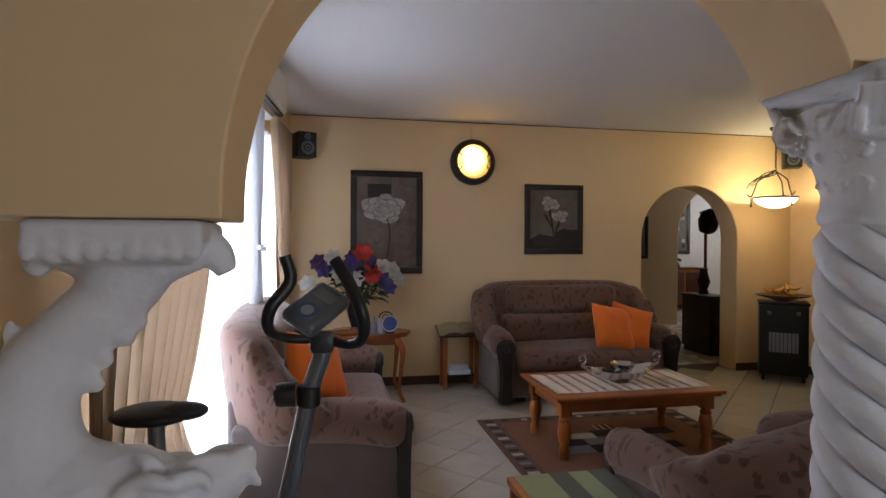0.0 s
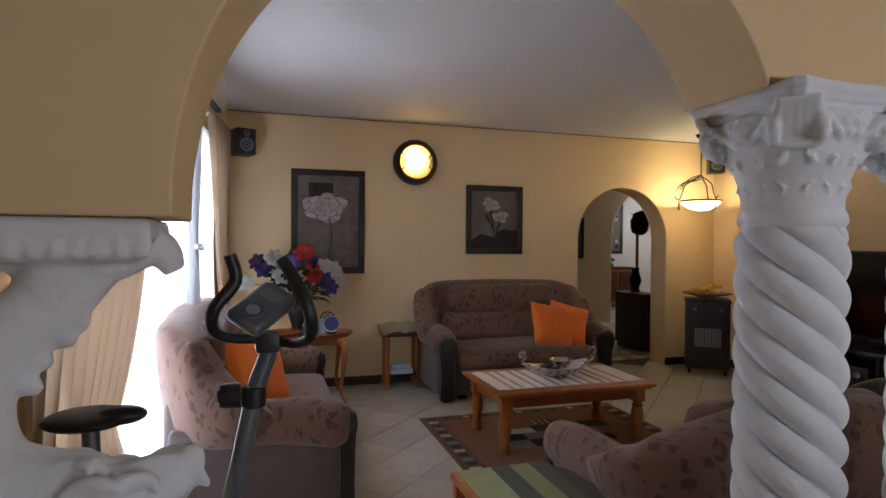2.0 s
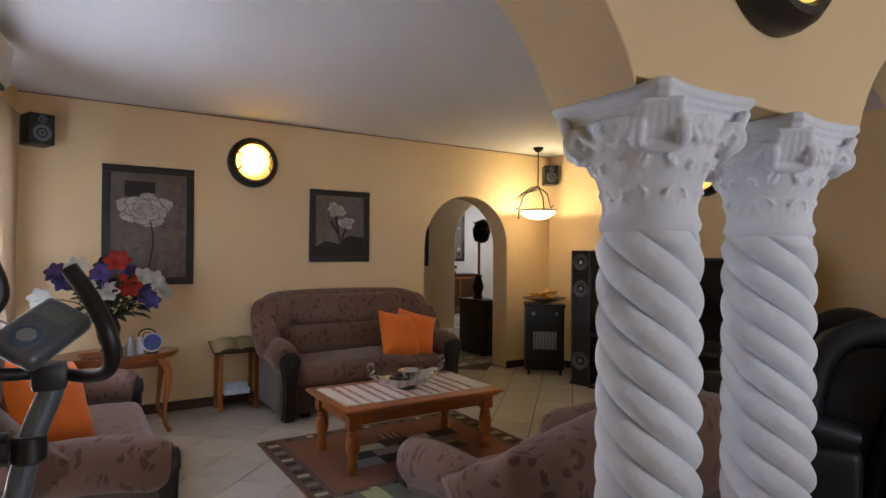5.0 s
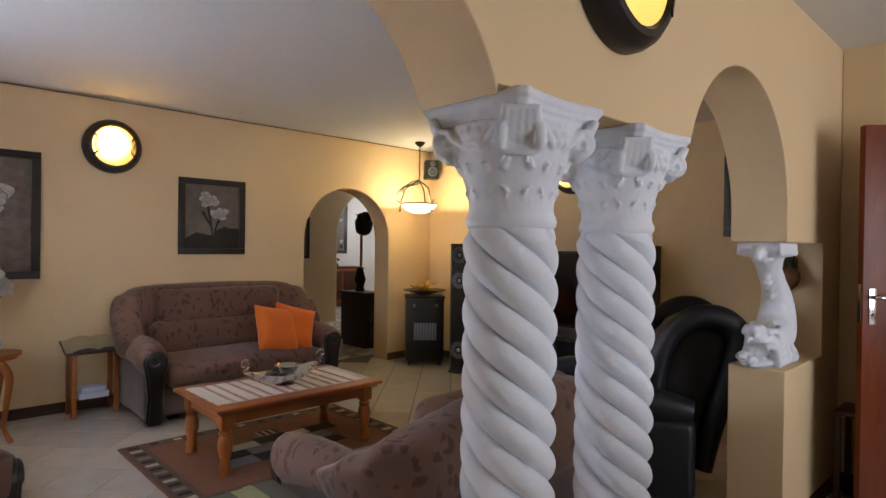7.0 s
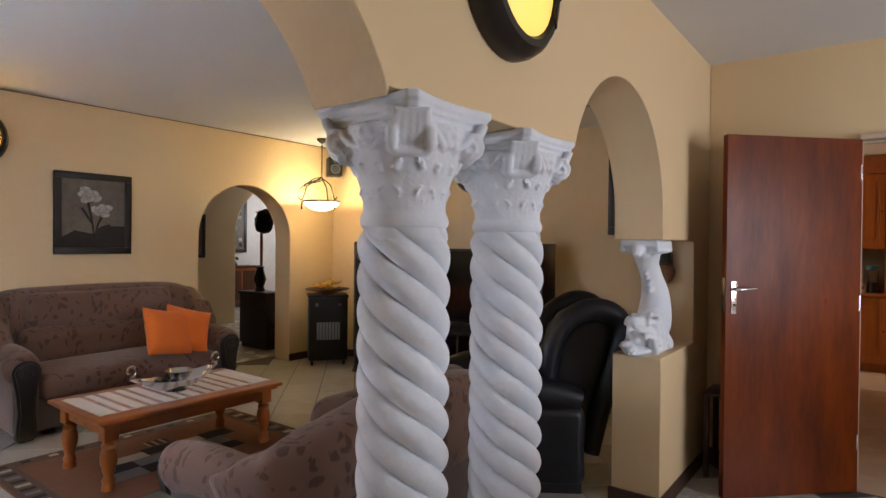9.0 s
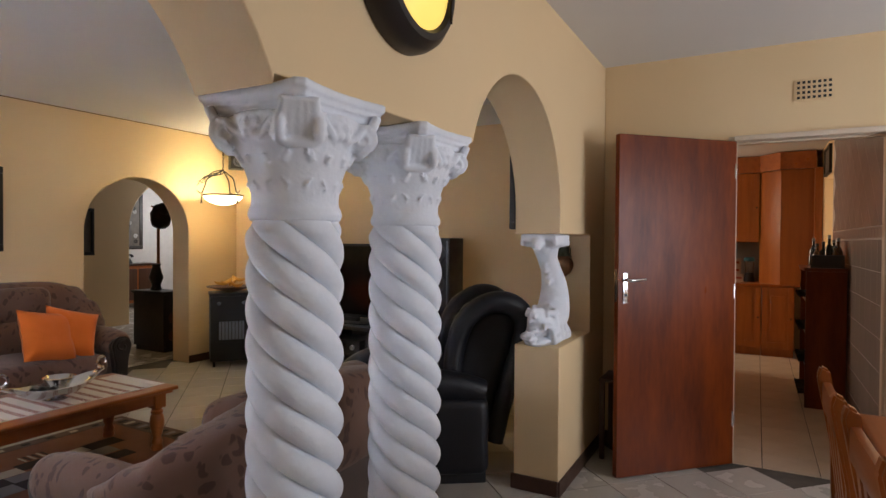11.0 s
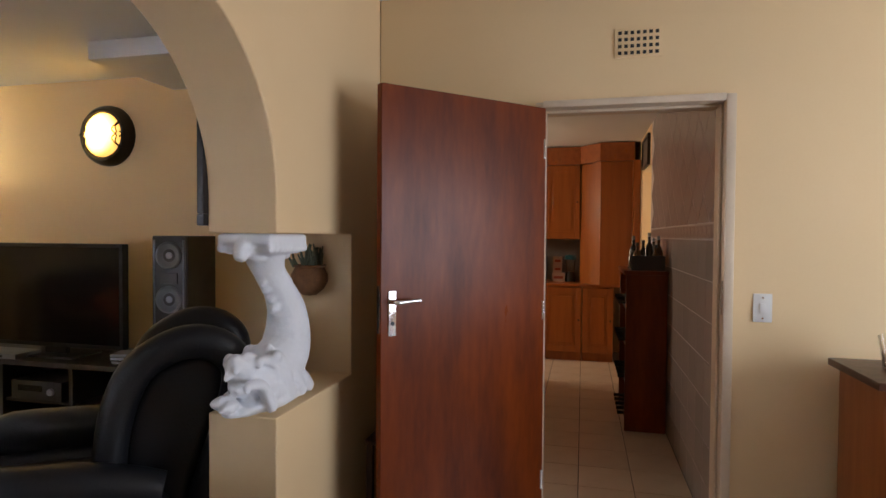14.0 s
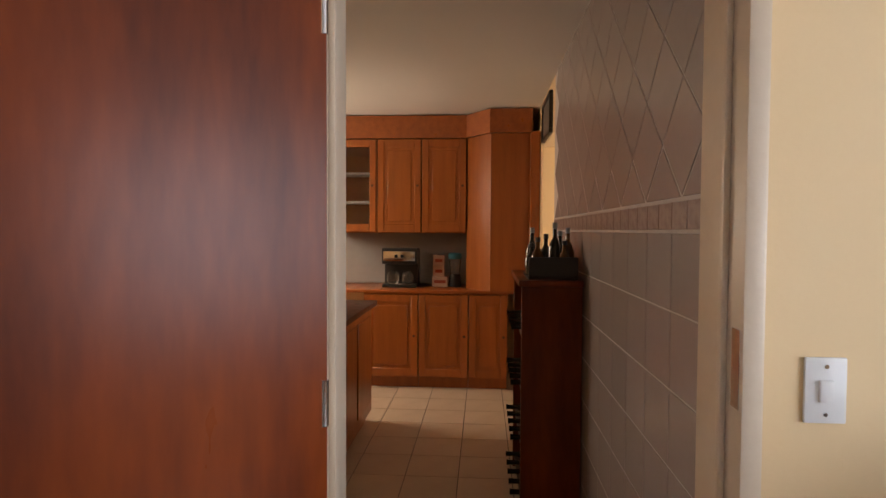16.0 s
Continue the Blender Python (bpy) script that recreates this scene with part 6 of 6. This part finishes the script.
BOXPINK = flat("faded_printed_card", (0.42, 0.28, 0.22), 0.7)
for i, (y, z, w) in enumerate(((0.83, 0.0, 0.15), (0.84, 0.10, 0.11), (0.84, 0.20, 0.11))):
    bx = thing("carton", "small printed carton stacked on the worktop", "carton", (9.40, y, 0.89 + z), 0, "stacked cartons")
    part("box", box(B(), -0.04, 0.05, -w / 2, w / 2, 0, 0.099, 0.002, 1), BOXPINK, bx)
    part("printed_bar", box(B(), -0.042, -0.0395, -w / 2 + 0.02, w / 2 - 0.02, 0.035, 0.065), STRIPE_A, bx)
bl = thing("blender_jug", "tall blender with a blue lid on the worktop", "blender", (9.42, 0.69, 0.89))
part("base", lathe(B(), [(0.06, 0), (0.065, 0.01), (0.05, 0.12)], 18), BLACKP, bl)
part("jug", lathe(B(), [(0.045, 0.12), (0.06, 0.27), (0.055, 0.27), (0.04, 0.13)], 18), CLEAR, bl)
part("lid", lathe(B(), [(0.062, 0.265), (0.065, 0.27), (0.065, 0.31), (0.05, 0.32)], 18), flat("teal_plastic", (0.02, 0.12, 0.16), 0.4), bl, "teal lid")

rk = thing("wine_cabinet", "dark reddish wine rack cabinet against the tiled wall", "cabinet", (0, 0, 0))
part("side", box(B(), 6.70, 6.72, -0.055, 0.235, 0.0, 1.16, 0.003, 1), MAHOG, rk)
part("side", box(B(), 7.38, 7.40, -0.055, 0.235, 0.0, 1.16, 0.003, 1), MAHOG, rk)
part("top", box(B(), 6.685, 7.415, -0.058, 0.25, 1.16, 1.19, 0.005), MAHOG, rk)
part("back", box(B(), 6.72, 7.38, -0.055, -0.045, 0.02, 1.16), DWOOD, rk)
for z in (0.05, 0.33, 0.61, 0.89):
    part("shelf", box(B(), 6.72, 7.38, -0.045, 0.225, z, z + 0.02), DWOOD, rk)
BOTTLE = flat("dark_bottle_glass", (0.02, 0.018, 0.014), 0.12)
bot = lathe(B(), [(0.03, 0), (0.036, 0.006), (0.036, 0.17), (0.03, 0.205), (0.013, 0.23), (0.013, 0.29), (0.015, 0.293), (0.015, 0.30), (0.004, 0.30)], 18)
bottle = solo("wine_bottle", bot, BOTTLE, "dark glass wine bottle lying in the rack", "bottle", (0, 0, 0), 0, "racked wine bottles")
bottle.matrix_basis = pose(6.80, -0.02, 0.108, -90, 0, 0)
for zi in range(4):
    for xi in range(5):
        if zi or xi:
            copy_thing(bottle, pose(6.80 + 0.125 * xi, -0.02, 0.108 + 0.28 * zi, -90, 0, 0))
tray = solo("bottle_tray", box(box(B(), 6.74, 7.1, -0.04, 0.2, 1.19, 1.20), 6.74, 6.752, -0.04, 0.2, 1.20, 1.30, 0.003, 1), BLACKWOOD, "dark tray on the wine cabinet", "tray")
rnd = random.Random(3)
for i, (x, y, h) in enumerate(((6.82, 0.15, 0.24), (6.86, 0.06, 0.33), (6.95, 0.17, 0.20), (6.90, -0.01, 0.30), (7.0, 0.09, 0.26), (7.04, 0.16, 0.3), (6.80, 0.02, 0.22), (7.05, 0.01, 0.28))):
    h *= 0.82
    bt2 = thing("standing_bottle", "dark liquor bottle with a pale cap on the cabinet", "bottle", (x, y, 1.20), 0, "liquor bottles")
    part("glass_body", lathe(B(), [(0.028, 0), (0.033, 0.006), (0.033, h * 0.5), (0.024, h * 0.62), (0.011, h * 0.72), (0.011, h * 0.9)], 16), BOTTLE if i % 3 else flat("amber_bottle", (0.10, 0.045, 0.015), 0.12), bt2)
    part("cap", lathe(B(), [(0.013, h * 0.88), (0.013, h), (0.004, h)], 12), SILVERP if i % 2 else BLACKP, bt2)
kf = picture((8.35, -0.066, 2.28), 180, 0.55, 0.30, 0.03, "small dark framed picture above the hatch", "plain")

# ---------------------------------------------------------------- hall things
hs = thing("hall_sideboard", "dark wooden sideboard in the hall", "sideboard", (8.15, 11.65, 0))
part("body", box(B(), -0.45, 0.45, -0.22, 0.22, 0.12, 0.86, 0.005), PINE, hs)
part("top", box(B(), -0.48, 0.48, -0.25, 0.24, 0.86, 0.90, 0.006), DWOOD, hs)
for x in (-0.41, 0.41):
    for y in (-0.18, 0.18):
        part("leg", box(B(), x - 0.025, x + 0.025, y - 0.025, y + 0.025, 0, 0.12), DWOOD, hs)
for x in (-0.22, 0.22):
    part("cabinet_door", box(B(), x - 0.2, x + 0.2, -0.232, -0.219, 0.18, 0.80, 0.004), DWOOD, hs)
ph = thing("telephone", "old black telephone on the hall sideboard", "telephone", (8.02, 11.6, 0.90))
part("body", lathe(B(), [(0.11, 0), (0.11, 0.03), (0.07, 0.10), (0.04, 0.12)], 20), BLACKP, ph)
part("handset", tube(B(), [(-0.13, 0, 0.13), (-0.1, 0, 0.17), (0, 0, 0.175), (0.1, 0, 0.17), (0.13, 0, 0.13)], [0.03, 0.02, 0.016, 0.02, 0.03], 10, 1, 3), BLACKP, ph)
hc = thing("hall_chest", "dark carved wooden chest in the hall", "chest", (5.62, 7.25, 0))
part("body", box(B(), -0.12, 0.16, -0.28, 0.3, 0.06, 0.72, 0.006), BLACKWOOD, hc)
part("top", box(B(), -0.14, 0.18, -0.30, 0.32, 0.72, 0.75, 0.006), BLACKWOOD, hc)
part("plinth", box(B(), -0.10, 0.14, -0.26, 0.28, 0, 0.06), BLACKWOOD, hc)
for z in (0.2, 0.42):
    part("carving", lathe(B(), [(0.001, -0.3), (0.04, -0.292), (0.07, -0.288), (0.07, -0.278)], 20, (0.02, 0, z), "y"), DWOOD, hc)
solo("dark_vase", lathe(B(), [(0.06, 0), (0.07, 0.01), (0.05, 0.06), (0.085, 0.16), (0.06, 0.24), (0.045, 0.3), (0.06, 0.33)], 20), BLACKWOOD, "tall dark vase on the hall chest", "vase", (5.64, 7.3, 0.75))
wh = solo("hanging_hat", ball(ball(B(), (0, 0, 0), 0.17, (1.0, 0.3, 1.1), 3, 0.25, 4), (0.02, -0.02, 0.10), 0.1, (1.1, 0.6, 1.0), 2, 0.2, 2), BLACKWOOD, "dark hat hanging on the hall coat stand", "hat", (6.35, 8.2, 1.72))
hp = thing("coat_stand", "wooden coat stand in the hall", "coat stand", (6.35, 8.26, 0))
part("pole", tube(B(), [(0, 0, 0.02), (0, 0, 1.9)], 0.022, 10), PINE, hp)
for k in range(3):
    a = k * 2.09
    part("foot", tube(B(), [(0, 0, 0.2), (0.2 * math.cos(a), 0.2 * math.sin(a), 0.02)], 0.016, 8), PINE, hp)
    part("peg", tube(B(), [(0, 0, 1.8), (0.1 * math.cos(a), 0.1 * math.sin(a), 1.88)], 0.01, 8), PINE, hp)

# dining window frame
dw = thing("window_1", "white framed dining room window", "window", (0, 0, 0))
tagged(dw, kind="structure")
for x in (2.2, 3.22, 4.24):
    part("window_stile", box(B(), x, x + 0.06, -2.9, -2.85, 0.75, 2.15), PLASTIC_W, dw)
for z in (0.75, 2.09):
    part("window_rail", box(B(), 2.26, 4.24, -2.9, -2.85, z, z + 0.06), PLASTIC_W, dw)

# ---------------------------------------------------------------- laid pieces: wall tiles and floor tiles
wall_t = bpy.data.objects["wall_kitchen_right_near"]


def tile_mesh(name, pts, plane, a, b, material):
    bm = B()
    prism(bm, pts, plane, a, b)
    bmesh.ops.bevel(bm, geom=[e for e in bm.edges if all(abs((v.co.y if plane == "xz" else v.co.z) - b) < 1e-6 for v in e.verts)], offset=0.0015, segments=1, affect="EDGES")
    return mesh_of(name, bm, material, False)


def lay(name, me, parent, x, y, z):
    ob = new(name, me)
    ob.parent = parent
    ob.location = (x, y, z)
    return ob


TW, TH = 0.225, 0.205
sq = tile_mesh("wall_tile", [(0, 0), (TW - 0.005, 0), (TW - 0.005, TH - 0.005), (0, TH - 0.005)], "xz", 0, 0.003, WTILE)
bd = tile_mesh("border_tile", [(0, 0), (TW / 2 - 0.005, 0), (TW / 2 - 0.005, 0.07), (0, 0.07)], "xz", 0, 0.0035, WBORDER)
dm = tile_mesh("wall_tile_diamond", [(0, -0.145), (0.155, 0), (0, 0.145), (-0.155, 0)], "xz", 0, 0.003, WTILE)
for i in range(12):
    for j in range(7):
        lay("wall_tile", sq, wall_t, 5.205 + TW * i, -0.0665, -0.005 + TH * j)
for i in range(24):
    lay("border_tile", bd, wall_t, 5.205 + TW / 2 * i, -0.0665, 1.435)
tri = tile_mesh("wall_tile_half", [(-0.15, 0), (0.15, 0), (0, 0.14)], "xz", 0, 0.003, WTILE)
for i in range(9):
    lay("wall_tile", tri, wall_t, 5.36 + 0.317 * i - 0.1585, -0.0665, 1.516)
dm_cut = tile_mesh("wall_tile_cut", [(0, -0.145), (0.155, 0), (0.0535, 0.095), (-0.0535, 0.095), (-0.155, 0)], "xz", 0, 0.003, WTILE)
dm_tip = tile_mesh("wall_tile_tip", [(0, -0.145), (0.096, -0.055), (-0.096, -0.055)], "xz", 0, 0.003, WTILE)
for i in range(-1, 8):
    for j in range(7):
        if i >= 0 or j % 2:
            lay("wall_tile", (dm, dm, dm, dm, dm, dm_cut, dm_tip)[j], wall_t, 5.36 + 0.317 * i + (0.1585 if j % 2 else 0), -0.0665, 1.665 + 0.1475 * j)

side = 0.33
ft = tile_mesh("floor_tile", [(-side / 2 + 0.003, -side / 2 + 0.003), (side / 2 - 0.003, -side / 2 + 0.003), (side / 2 - 0.003, side / 2 - 0.003), (-side / 2 + 0.003, side / 2 - 0.003)], "xy", -0.008, 0.0, TILE)
kt = tile_mesh("floor_tile_kitchen", [(0, 0), (0.305, 0), (0.305, 0.305), (0, 0.305)], "xy", -0.008, 0.0, KTILE)
c45 = math.sqrt(0.5) * side
rest = []
count = 0
for i in range(-30, 45):
    for j in range(-30, 45):
        x, y = 2.2 + (i - j) * c45, 4.6 + (i + j) * c45
        if -1.7 < x < 5.95 and -2.8 < y < 6.45:
            if (x > 5.0 and y < 1.7) or (y > 1.8 and x < skew(y) - 0.1):
                continue
            if 0.4 < x and y > 1.72 and count < 300:
                ob = lay("floor_tile", ft, floor, x, y, 0)
                ob.rotation_euler = (0, 0, math.pi / 4)
                count += 1
            else:
                rest.append((x, y))
verts, faces = [], []
h = side / math.sqrt(2) - 0.004
for x, y in rest:
    n = len(verts)
    verts += [(x + h, y, 0), (x, y + h, 0), (x - h, y, 0), (x, y - h, 0), (x + h, y, -0.008), (x, y + h, -0.008), (x - h, y, -0.008), (x, y - h, -0.008)]
    faces += [(n, n + 1, n + 2, n + 3)] + [(n + k, n + 4 + k, n + 4 + (k + 1) % 4, n + (k + 1) % 4) for k in range(4)]
hallrest = [(3.1 + 0.34 * i, 6.6 + 0.34 * j) for i in range(19) for j in range(16)]
for x, y in hallrest:
    n = len(verts)
    verts += [(x, y, 0), (x + 0.334, y, 0), (x + 0.334, y + 0.334, 0), (x, y + 0.334, 0)]
    faces += [(n, n + 1, n + 2, n + 3)]
me = bpy.data.meshes.new("floor_tiles_far")
me.from_pydata(verts, [], faces)
me.materials.append(TILE_ST)
ob = new("floor_tiles_far", me)
ob.parent = floor
tagged(ob, "glazed floor tiles of the further floors", "", "", "stuff")
for i in range(15):
    for j in range(7):
        lay("floor_tile", kt, floor, 5.03 + 0.31 * i, -0.05 + 0.31 * j - 0.01, 0.0)
